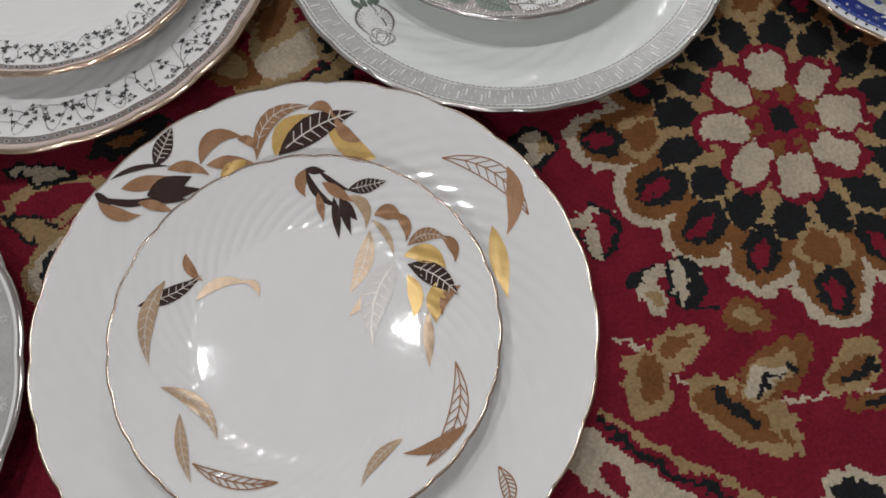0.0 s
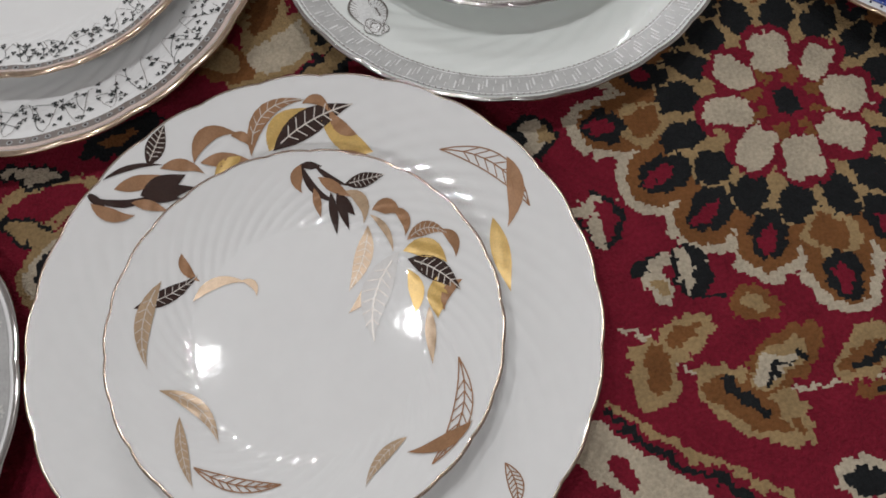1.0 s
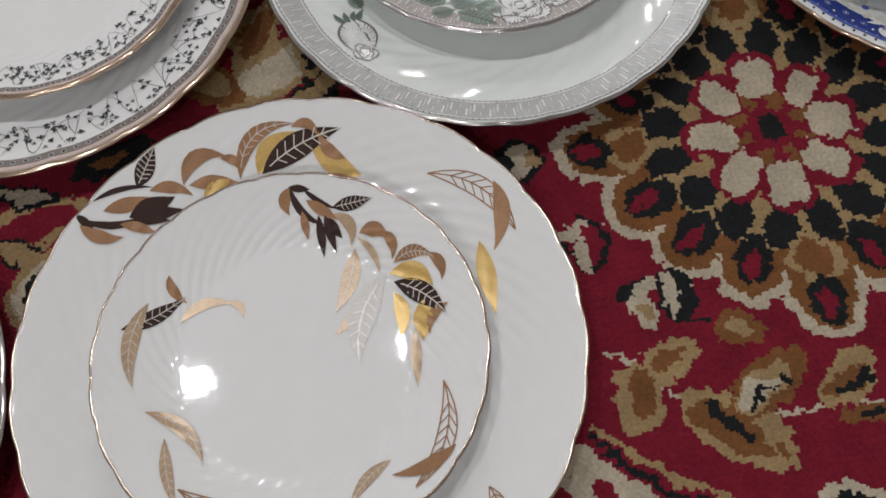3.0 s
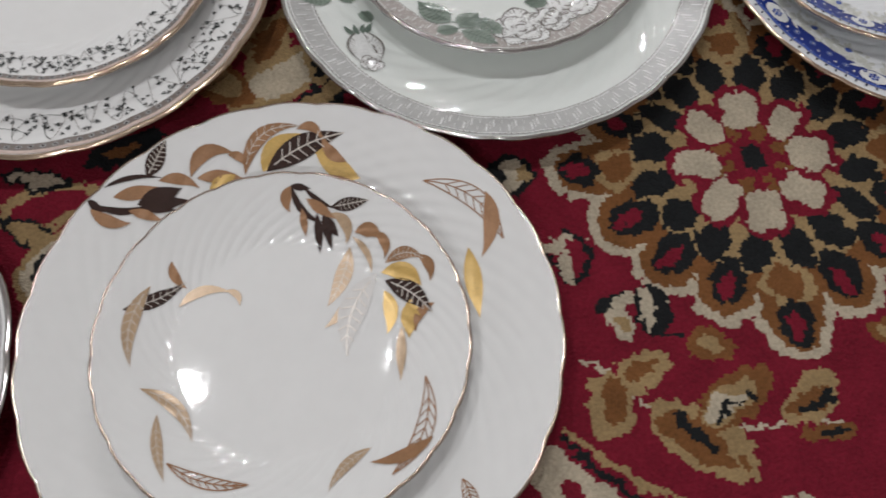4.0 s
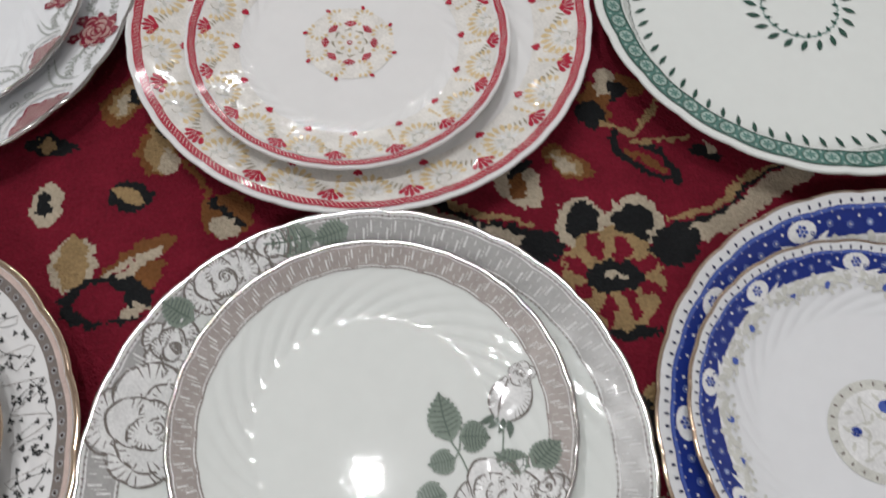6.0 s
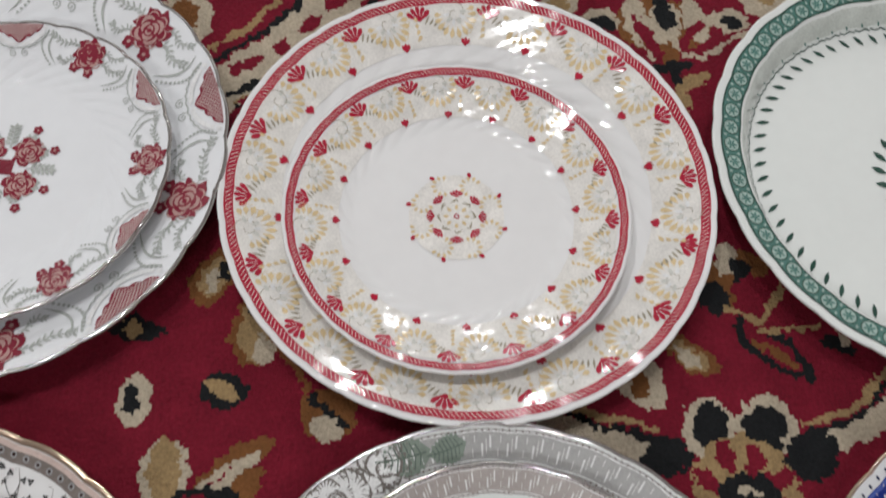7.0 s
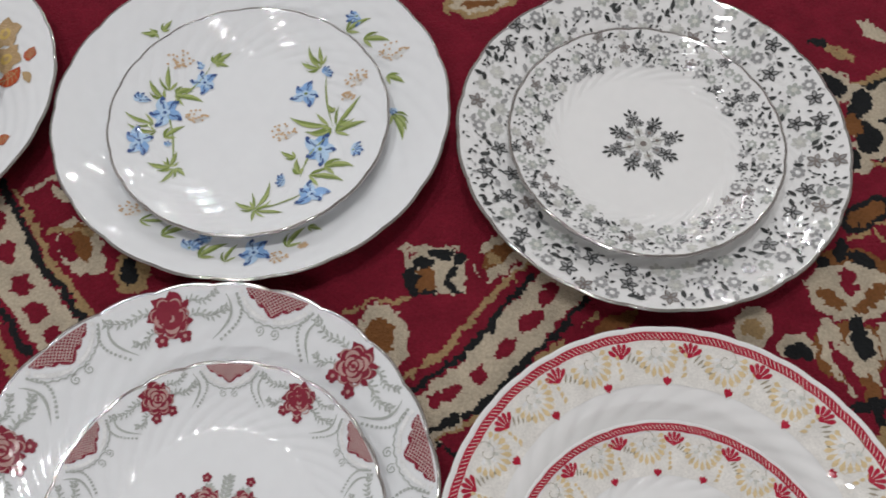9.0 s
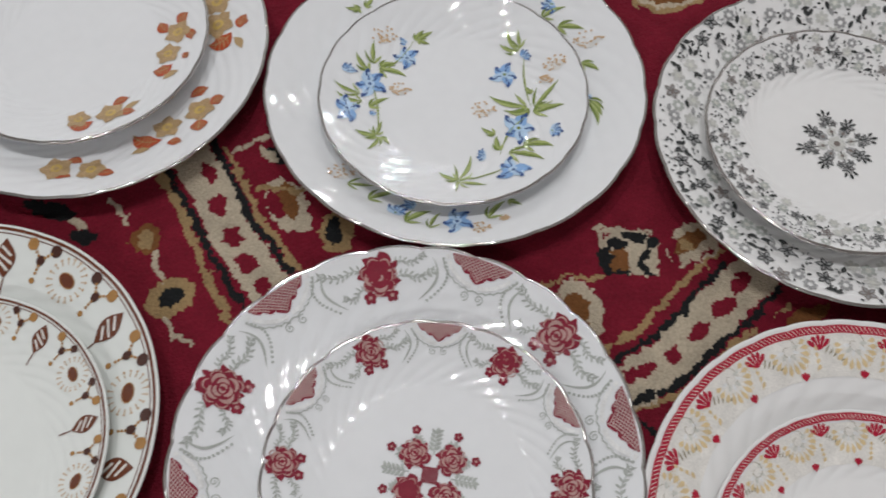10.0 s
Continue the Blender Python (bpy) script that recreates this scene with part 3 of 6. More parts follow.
# ---------------------------------------------------------------- plates
class Plate:
    """A china plate: a flat well, a rising fluted wall, a scalloped edge, a foot ring, and prints that follow its glaze."""

    def __init__(self, name, label, at, R, H, china, well=0.60, flutes=30, twist=1.2, amp=0.00023, scallops=12, wave=0.010, phase=0.0, edge=None, edge_label="", group="", z0=0.0, rise=0.0, knee=0.45, edge_w=0.0010):
        self.R, self.H, self.well, self.flutes, self.twist, self.amp, self.rise, self.knee = R, H, well * R, flutes, twist, amp, rise, knee
        self.scallops, self.wave, self.phase, self.base = scallops, wave, radians(phase), 0.0075
        self.root = new(name)
        self.root.location = (*at, z0)
        tagged(self.root, label, "plate", group)
        NT, NR = 384, 40
        rs = [self.well * 0.5] + [self.well * (0.80 + 0.20 * i / 5) for i in range(6)] + [self.well + (self.R - self.well) * (i / NR) for i in range(1, NR + 1)]
        th = [math.tau * i / NT for i in range(NT)]
        vs, fs = [(0, 0, self.z(0, 0))], []
        def ring(f):
            k = len(vs)
            vs.extend(f(t) for t in th)
            return k
        def sew(a, b):
            fs.extend((a + i, b + i, b + (i + 1) % NT, a + (i + 1) % NT) for i in range(NT))
        def top(r):
            def f(t):
                q = r / self.R * self.edge(t) if r > self.well else r
                return (q * math.cos(t), q * math.sin(t), self.z(q * math.cos(t), q * math.sin(t)))
            return f
        last = ring(top(rs[0]))
        fs.extend((0, last + i, last + (i + 1) % NT) for i in range(NT))
        for r in rs[1:]:
            k = ring(top(r))
            sew(last, k)
            last = k
        thick = 0.0032
        def under(r, dz, out=0.0):
            def f(t):
                q = (r / self.R * self.edge(t) if r > self.well else r) + out
                c = min(q, self.edge(t))
                return (q * math.cos(t), q * math.sin(t), max(self.z(c * math.cos(t), c * math.sin(t)) - dz, 0.0025))
            return f
        for r, dz, out in ((R, 0.0006, 0.0007), (R, 0.0017, 0.0008), (R, 0.0027, 0.0001), (R * 0.985, thick, 0), (R * 0.93, thick + 0.0004, 0), (R * 0.86, thick + 0.0006, 0), (R * 0.78, thick + 0.0008, 0), (R * 0.70, thick + 0.001, 0)):
            k = ring(under(r, dz, out))
            sew(last, k)
            last = k
        fr = self.well * 0.92
        for r, z in ((fr + 0.003, 0.0028), (fr + 0.002, 0.0), (fr - 0.002, 0.0), (fr - 0.004, 0.003), (fr * 0.3, 0.0034)):
            k = ring(lambda t, r=r, z=z: (r * math.cos(t), r * math.sin(t), z))
            sew(last, k)
            last = k
        fs.append(tuple(last + i for i in reversed(range(NT))))
        link("body", vs, fs, [china], self.root, smooth=True)
        if edge is not None:
            evs, efs = [], []
            for j, (dr, dz) in enumerate(((-edge_w, 0.00025), (-0.0003, 0.0004), (0.0009, -0.0004), (0.0011, -0.0010), (0.0010, -0.0016))):
                for t in th:
                    q = self.edge(t)
                    c = q + min(dr, 0)
                    evs.append(((q + dr) * math.cos(t), (q + dr) * math.sin(t), self.z(c * math.cos(t), c * math.sin(t)) + dz))
                if j:
                    efs.extend(((j - 1) * NT + i, j * NT + i, j * NT + (i + 1) % NT, (j - 1) * NT + (i + 1) % NT) for i in range(NT))
            link("edge_line", evs, efs, [edge], self.root, smooth=True, label=edge_label)

    def edge(self, t):
        return self.R * (1 + self.wave * (abs(math.cos(0.5 * self.scallops * (t - self.phase))) ** 0.7 - 0.6))

    def z(self, x, y):
        r = math.hypot(x, y)
        u = (r - self.well) / (self.R - self.well)
        if u < 0:
            return self.base
        u = min(u, 1.1)
        k = min(1.0, u / self.knee)
        s = k * k * (3 - 2 * k)
        h = (self.H - self.base) * (self.rise * s + (1 - self.rise) * u ** 1.3)
        t = math.atan2(y, x)
        w = self.flutes * (t + self.twist * u)
        f = self.amp * (math.sin(w) + 0.20 * math.sin(2 * w + 1.0)) * min(1.0, u * 7.0) * (0.30 + 1.20 * min(1.0, max(0.0, (0.95 - u) * 1.25)) ** 1.5)
        f += 0.000034 * math.sin(r / 0.0014 + 5 * math.sin(3 * t) + 2 * math.sin(7 * t)) * min(1.0, u * 5.0)
        return self.base + h + f

    def polar(self, r, a):
        return r * self.R * math.cos(radians(a)), r * self.R * math.sin(radians(a))


class Print:
    """Shapes of colour fired on the glaze, gathered into one mesh."""

    def __init__(self, plate):
        self.plate, self.vs, self.fs, self.ix, self.mats, self.lay = plate, [], [], [], [], 0

    def slot(self, mat):
        if mat not in self.mats:
            self.mats.append(mat)
        return self.mats.index(mat)

    def put(self, x, y, lift=0.0):
        e = self.plate.edge(math.atan2(y, x)) - 0.0008
        r = math.hypot(x, y)
        if r > e:
            x, y = x * e / r, y * e / r
        self.vs.append((x, y, self.plate.z(x, y) + 0.00030 + lift))

    def ribbon(self, pts, widths, mat, lift=0.0):
        k, n, m = len(self.vs), len(pts), self.slot(mat)
        self.lay += 1
        lift += 0.0000025 * (self.lay % 60)
        ws = [max(w, 1e-5) for w in (widths if isinstance(widths, (list, tuple)) else [widths] * n)]
        c = 1 + int(max(ws) / 0.0022)
        for i, (x, y) in enumerate(pts):
            a, b = pts[max(0, i - 1)], pts[min(n - 1, i + 1)]
            dx, dy = b[0] - a[0], b[1] - a[1]
            ln = math.hypot(dx, dy) or 1e-9
            for j in range(c + 1):
                sd = (1 - 2 * j / c) * ws[i] / 2
                self.put(x - sd * dy / ln, y + sd * dx / ln, lift)
        for i in range(n - 1):
            for j in range(c):
                o = k + (c + 1) * i + j
                self.fs.append((o + 1, o + c + 2, o + c + 1, o))
                self.ix.append(m)

    def disc(self, x, y, a, b, turn, mat, lift=0.0, n=9):
        k, m = len(self.vs), self.slot(mat)
        self.lay += 1
        lift += 0.0000025 * (self.lay % 60)
        c, s = math.cos(radians(turn)), math.sin(radians(turn))
        rings = 1 + int(max(a, b) / 0.0035)
        if rings > 1:
            n = max(n, 16)
        self.put(x, y, lift)
        for g in range(1, rings + 1):
            for i in range(n):
                p, q = a * g / rings * math.cos(math.tau * i / n), b * g / rings * math.sin(math.tau * i / n)
                self.put(x + p * c - q * s, y + p * s + q * c, lift)
        for i in range(n):
            self.fs.append((k, k + 1 + i, k + 1 + (i + 1) % n))
            self.ix.append(m)
            for g in range(1, rings):
                o = k + 1 + (g - 1) * n
                self.fs.append((o + i, o + n + i, o + n + (i + 1) % n, o + (i + 1) % n))
                self.ix.append(m)

    def leaf(self, p, q, width, mat, sag=0.0, lift=0.0, vein=None, n=9, tip=1.0):
        """A leaf from p to q, bowed by sag times its length; tip moves its widest part."""
        ln = math.hypot(q[0] - p[0], q[1] - p[1])
        pts = bend(p, q, sag * ln, n)
        ws = [width * 1.05 * math.sin(math.pi * (i / n) ** tip) ** 1.1 for i in range(n + 1)]
        self.ribbon(pts, ws, mat, lift)
        if vein is not None:
            vw = max(0.00025, width * 0.055)
            self.ribbon(pts[1:], vw, vein, lift + 0.0002)
            for i in range(2, n - 1):
                (a, b), (c, d) = pts[i], pts[i + 1]
                dx, dy = c - a, d - b
                for sd in (-1, 1):
                    f = ws[i] * 0.42 / (math.hypot(dx, dy) or 1)
                    self.ribbon([(a, b), (a + 0.6 * dx - sd * dy * f, b + 0.6 * dy + sd * dx * f)], vw * 0.8, vein, lift + 0.0002)

    def ring(self, r, w, mat, lift=0.0, n=180, follow=True):
        """A closed band of width w at the share r of the radius."""
        P = self.plate
        pts = []
        for i in range(n + 1):
            t = math.tau * i / n
            q = P.edge(t) * r if follow else P.R * r
            pts.append((q * math.cos(t), q * math.sin(t)))
        k, m = len(self.vs), self.slot(mat)
        strips = max(1, int(w / 0.003))
        for i in range(n + 1):
            t = math.tau * i / n
            x, y = pts[i]
            for s in range(strips + 1):
                d = w * (s / strips - 0.5)
                self.put(x + d * math.cos(t), y + d * math.sin(t), lift)
        for i in range(n):
            for s in range(strips):
                a = k + i * (strips + 1) + s
                self.fs.append((a, a + 1, a + strips + 2, a + strips + 1))
                self.ix.append(m)

    def cut(self, name, label=""):
        """Closes the shapes so far as a part of their own, and starts anew."""
        ob = self.done(name, label)
        self.vs, self.fs, self.ix, self.mats = [], [], [], []
        return ob

    def done(self, name, label=""):
        if not self.fs:
            return None
        return link(name, self.vs, self.fs, self.mats, self.plate.root, self.ix, True, label)


TOP = 0.0082


INK = lambda name, col, rough=0.09: surface(name, col, rough, 0, 0.18, 90)
BRONZE = surface("bronze_lustre", (0.34, 0.18, 0.09), 0.32, 0.25, 0.22, 120)
YELLOW = surface("yellow_gilding", (0.60, 0.39, 0.12), 0.32, 0.2, 0.2, 120)
FADED = surface("faded_gilding", (0.47, 0.33, 0.21), 0.3, 0.15, 0.2, 120)
GHOST = surface("rubbed_leaf", (0.745, 0.725, 0.705), 0.06, 0, 0.08, 120)
EDGE_BROWN = surface("rubbed_copper_edge", (0.36, 0.28, 0.23), 0.16, 0.9, 0.2, 60)
PALE = surface("worn_gilding", (0.66, 0.60, 0.54), 0.3, 0.05, 0.15, 120)
UMBER = INK("umber_print", (0.045, 0.026, 0.022))
COPPER = INK("copper_line", (0.34, 0.18, 0.10))
GREY_PRINT = surface("silver_grey_print", (0.44, 0.435, 0.425), 0.26, 0.10, 0.15, 90)
WARM_GREY = surface("warm_grey_print", (0.43, 0.385, 0.36), 0.26, 0.10, 0.15, 90)
ROSE_LINE = INK("silver_brown_line", (0.19, 0.17, 0.155))
GREY_LINE = INK("grey_line", (0.20, 0.17, 0.155))
LIGHT_GREY = INK("light_grey_print", (0.56, 0.56, 0.53))
SAGE = INK("sage_leaf", (0.235, 0.285, 0.24))
SAGE_DARK = INK("sage_vein", (0.14, 0.18, 0.15))
COBALT = INK("cobalt_print", (0.014, 0.032, 0.215))
COBALT_LIGHT = INK("cobalt_wash", (0.075, 0.125, 0.42))
COBALT_MID = INK("cobalt_ring", (0.20, 0.27, 0.52))
NAVY = INK("navy_dot", (0.02, 0.025, 0.07))
WHITE_INK = INK("reserved_white", (0.78, 0.78, 0.77), 0.09)
LACE = INK("lace_grey", (0.62, 0.62, 0.57))
RED_INK = INK("red_print", (0.43, 0.018, 0.045))
STRAW = INK("straw_print", (0.70, 0.55, 0.32))
BEIGE = INK("beige_wash", (0.775, 0.75, 0.705))
OLIVE_GREY = INK("olive_grey", (0.36, 0.32, 0.24))
BOTTLE = INK("bottle_green", (0.085, 0.20, 0.17))
BOTTLE_DARK = INK("deep_green", (0.035, 0.085, 0.065))
# Tone for the green plate's steep wall: its shade put into the colour.
WALL_SHADE = INK("painted_wall_shade", (0.60, 0.63, 0.585))
MINT = INK("mint_print", (0.36, 0.48, 0.43))
MAROON = INK("maroon_print", (0.235, 0.024, 0.043))
ROSE_PINK = INK("rose_pink", (0.47, 0.29, 0.265))
LATTICE = INK("lattice_pale", (0.52, 0.38, 0.36))
BLUSH = INK("blush_band", (0.60, 0.47, 0.42))
SCROLL = INK("scroll_grey", (0.43, 0.45, 0.42))
BLACK_INK = INK("black_print", (0.045, 0.048, 0.048))
MID_GREY = INK("mid_grey_print", (0.33, 0.33, 0.33))
SKY = INK("bell_blue", (0.25, 0.42, 0.70))
PALE_SKY = INK("bell_light", (0.46, 0.62, 0.80))
DEEP_BLUE = INK("bell_shadow", (0.055, 0.10, 0.26))
GRASS = INK("stem_green", (0.20, 0.26, 0.07))
FRESH = INK("leaf_light", (0.36, 0.42, 0.16))
TAN = INK("sprig_tan", (0.58, 0.40, 0.24))
ORANGE = INK("orange_leaf", (0.46, 0.080, 0.030))
OCHRE = INK("ochre_flower", (0.45, 0.31, 0.155))
LEMON = INK("lemon_eye", (0.60, 0.42, 0.13))
CHESTNUT = INK("chestnut_print", (0.15, 0.045, 0.022))
AMBER = INK("amber_dot", (0.40, 0.21, 0.07))
DARK_DOT = INK("dark_brown_dot", (0.075, 0.030, 0.022))


def pair(label_big, label_small, big, rb, small, rs, china, edge, edge_small=None, tone="", **kw):
    a = Plate("dinner_plate", label_big, big, rb, 0.024, china, edge=edge, edge_label=tone, group="dinner plates", **kw)
    b = Plate("side_plate", label_small, small, rs, 0.0195, china, edge=edge_small or edge, edge_label=tone, group="side plates", z0=TOP, **kw)
    return a, b


def mm(*v):
    return tuple(c * 0.001 for c in v)


# ---------------------------------------------------------------- gilt leaf pair
gl_big, gl_small = pair("white swirl-fluted china dinner plate with gilt leaf sprays, on the carpet", "white swirl-fluted side plate with gilt leaves, on a dinner plate", (-0.025, 0.152), 0.132, (-0.0288, 0.148), 0.0905, CHINA, EDGE_BROWN, tone="thin rubbed copper edge line", scallops=26, wave=0.009, twist=0.8, amp=0.00019, flutes=46, edge_w=0.0004)
KINDS = {"K": (UMBER, PALE), "B": (BRONZE, None), "Y": (YELLOW, None), "k": (UMBER, None), "P": (GHOST, PALE), "G": (FADED, PALE), "F": (FADED, None), "C": (BRONZE, PALE), "O": (None, COPPER)}


def leaf_spray(plate, rows):
    p = Print(plate)
    for n, (x0, y0, x1, y1, w, sag, kind) in enumerate(rows):
        fill, vein = KINDS[kind]
        a, b, w = mm(x0, y0), mm(x1, y1), w * 0.00118
        lift = 0.00004 * n
        if fill is None:
            ln = math.dist(a, b)
            for k in (-1, 0, 1):
                p.ribbon(bend(a, b, sag * ln + k * w * 0.5, 10), 0.0006, vein, lift)
            mid, up, dn = bend(a, b, sag * ln, 10), bend(a, b, sag * ln + w * 0.45, 10), bend(a, b, sag * ln - w * 0.45, 10)
            for i in range(2, 9):
                p.ribbon([mid[i], up[i + 1]], 0.0005, vein, lift)
                p.ribbon([mid[i], dn[i + 1]], 0.0005, vein, lift)
        else:
            p.leaf(a, b, w, fill, sag, lift, vein, tip=0.85)
        p.cut("leaf", {"K": "umber leaf with pale veins", "B": "bronze lustre leaf", "Y": "yellow gilt leaf", "k": "umber stem or petal", "P": "faint worn leaf", "G": "faded gilt leaf with pale veins", "F": "faded gilt leaf", "C": "bronze leaf with pale veins", "O": "copper outlined leaf"}[kind])


leaf_spray(gl_big, [(-27, 95, -7, 116, 11.2, .1, "Y"), (26, 93, -1, 112, 8.7, .08, "Y"), (-25, 95, 16, 117, 11, .08, "K"), (18, 102, 4, 116, 5.2, .15, "B"), (-36, 92, -8, 120, 6.6, .26, "C"), (-10, 118, 4, 113, 4.2, .3, "B"), (-64, 88, -42, 103, 6.5, .30, "B"), (-46, 102, -36, 96, 4.0, .25, "B")])
leaf_spray(gl_big, [(-86, 85, -78, 106, 7.2, 0, "K"), (-106, 76, -78, 86, 2.2, .1, "k"), (-101, 72, -78, 81, 6, 0, "B"), (-80, 84, -59, 83, 5, .15, "B"), (-112, 67, -80, 73, 3.2, -.14, "k"), (-113, 69, -104, 62, 3.4, 0, "k"), (-89, 70, -68, 82, 8.2, 0, "k"), (-89, 70, -63, 76, 5.8, 0, "k"), (-88, 70, -70, 70, 4.8, 0, "k"), (-111, 64, -91, 60, 5.6, -.15, "B"), (-93, 66, -76, 63, 4.4, .05, "B"), (-61, 88, -36, 90, 5.8, .05, "B"), (-54, 82, -40, 92, 5.6, .05, "Y")])
leaf_spray(gl_big, [(60, 91, 103, 57, 8.4, .15, "O"), (93, 83, 92, 48, 6.8, .12, "B"), (85, 54, 92, 16, 7.3, 0, "Y"), (5, 95, 31, 88, 3.2, 0, "B"), (85, -65, 89, -84, 5.5, .1, "O")])
leaf_spray(gl_small, [(-4.2, 85, 13.8, 66, 3.2, -.16, "k"), (-5, 84, 6, 83, 3.0, 0, "k"), (1.8, 84, 19.8, 73, 2.2, -.06, "k"), (16.8, 74, 36.8, 77, 5.6, 0, "K"), (-4.2, 84, -4.2, 71, 4.8, -.2, "B"), (9.8, 71, 12.8, 50, 3.6, 0, "k"), (12.8, 71, 18.8, 52, 3.6, 0, "k"), (12.8, 70, 21.8, 59, 4.2, 0, "k"), (3.8, 78, 19.8, 68, 4.4, 0, "B"), (1.8, 73, 4.8, 59, 3.3, 0, "B"), (17, 71, 25.8, 55, 4.8, .25, "F"), (30, 61, 44, 57, 6.0, .22, "B"), (40, 61, 46, 47, 4.2, .22, "B"), (28.8, 59, 40, 40, 2.8, .12, "F")])
leaf_spray(gl_small, [(27.8, 54, 18.8, 21, 7, .06, "G"), (39.8, 38, 18.8, 10, 7, .05, "F"), (42.8, 40, 31, -4, 11.5, -.12, "P"), (46.8, 45, 66, 46, 5.5, .22, "C"), (63, 48, 70, 34, 4.2, .2, "B"), (44.8, 40, 65.8, 32, 7.5, .2, "Y"), (46.8, 36, 71.8, 18, 8.4, .08, "K"), (46.8, 31, 49.8, 8, 6, .12, "Y"), (60.8, 26, 60.8, 6, 7.8, 0, "Y"), (72.8, 23, 63.8, 9, 4.1, -.2, "B"), (56.8, 12, 57.8, -16, 4.2, 0, "F")])
leaf_spray(gl_small, [(-80.2, 13, -53.2, 31, 6, -.05, "K"), (-61, 41, -52.2, 28, 4, -.15, "B"), (-55, 18, -30, 27, 4.6, .2, "F"), (-33, 28, -25, 20, 3.0, .25, "F"), (-69.2, 27, -72.2, -15, 6, -.12, "G"), (-66.2, -25, -38.2, -49, 5.6, .15, "G"), (-56.2, -37, -46.2, -69, 4.2, -.05, "G"), (-47.2, -60, -9.2, -68, 5.1, -.1, "O"), (45.8, -49, 27.8, -70, 4.5, -.1, "G"), (69.8, -14, 56.8, -62, 7, .15, "O"), (74.8, -44, 45.8, -56, 5.1, .1, "B")])

# ---------------------------------------------------------------- vine pair
vn_big, vn_small = pair("white china dinner plate with dark vine border and gilt edge", "white side plate with dark vine border and gilt edge", (-0.1915, 0.377), 0.133, (-0.184, 0.380), 0.092, CHINA, GILT, tone="worn gilt edge line", scallops=22, wave=0.010, amp=0.0002, edge_w=0.0022)


def vine_border(plate, r0, r1, units, seed):
    rg = random.Random(seed)
    p = Print(plate)
    p.ring(0.945, 0.050 * plate.R, GREY_LINE, n=200)
    p.ring(0.970, 0.020 * plate.R, BLUSH, 0.0001, n=200)
    n = int(units * 3.6)
    for i in range(n):
        x, y = plate.polar(0.943, 360 * i / n)
        p.disc(x, y, 0.0017, 0.0017, 0, MID_GREY, 0.00015, 7)
        p.disc(x, y, 0.0009, 0.0009, 0, UMBER, 0.00025, 6)
    p.done("border_band", "dark beaded band")
    p = Print(plate)
    for i in range(units):
        a0 = 360 * i / units
        stem = [plate.polar(r1 - (r1 - r0) * (0.5 + 0.5 * math.sin(k * 0.8 + i)), a0 + 360 / units * k / 8) for k in range(9)]
        p.ribbon(stem, 0.00028, GREY_LINE)
        for k in range(15):
            r, a = rg.uniform(r0, r1), a0 + rg.uniform(0, 360 / units)
            x, y = plate.polar(r, a)
            t, s = rg.uniform(0, 360), 0.0009 + 0.0003 * rg.random()
            for q in (0, 120, 240):
                u = radians(t + q)
                p.leaf((x, y), (x + 1.5 * s * math.cos(u), y + 1.5 * s * math.sin(u)), s * 1.2, BLACK_INK, 0, 0.0001, n=3)
            if k % 5 == 0:
                sx, sy = stem[k % 9]
                p.ribbon(bend((sx, sy), (x, y), 0.0015, 4), 0.0003, BLACK_INK)
    tagged(p.done("vine_print", "fine dark leafy vine print"), kind="stuff")


vine_border(vn_big, 0.74, 0.91, 34, 3)
vine_border(vn_small, 0.72, 0.90, 26, 4)

# ---------------------------------------------------------------- grey rose pair with key border
gr_big, gr_small = pair("cream china dinner plate with silver key border and grey roses", "cream side plate with silver key border, grey roses and sage leaves", (0.072, 0.396), 0.130, (0.0725, 0.4134), 0.0932, CHINA_GREEN, SILVER, tone="platinum edge line", scallops=30, wave=0.007, twist=1.0)


def key_border(plate, mid, width, units, ground):
    p = Print(plate)
    w = width * plate.R
    p.ring(mid, w, ground, n=220)
    for e in (-0.42, 0.42):
        p.ring(mid + e * width, w * 0.05, WHITE_INK, 0.0001, n=220)
    n = units * 4
    for i in range(n):
        for e in (-0.47, 0.47):
            x, y = plate.polar(mid + e * width, 360 * i / n)
            p.disc(x, y, w * 0.045, w * 0.045, 0, GREY_LINE, 0.00014, 4)
    for i in range(units):
        a, d = 360 * i / units, 360 / units
        def q(f, g):
            return plate.polar(mid + width * g, a + d * f)
        for f, g0, g1, t in ((0.20, 0.32, -0.06, 0.060), (0.52, 0.08, -0.30, 0.060), (0.36, 0.22, -0.20, 0.022), (0.80, 0.30, 0.10, 0.024), (0.90, -0.08, -0.30, 0.024)):
            p.ribbon([q(f, g0), q(f, (g0 + g1) / 2), q(f, g1)], w * t, WHITE_INK, 0.00015)
        for f0, f1, g in ((0.20, 0.52, 0.03), (0.0, 0.2, 0.32), (0.52, 0.8, -0.30)):
            p.ribbon([q(f0, g), q(f1, g)], w * 0.018, LIGHT_GREY, 0.00015)
    p.done("key_border", "silver-grey key border")


key_border(gr_big, 0.925, 0.115, 62, GREY_PRINT)
key_border(gr_small, 0.925, 0.125, 54, WARM_GREY)


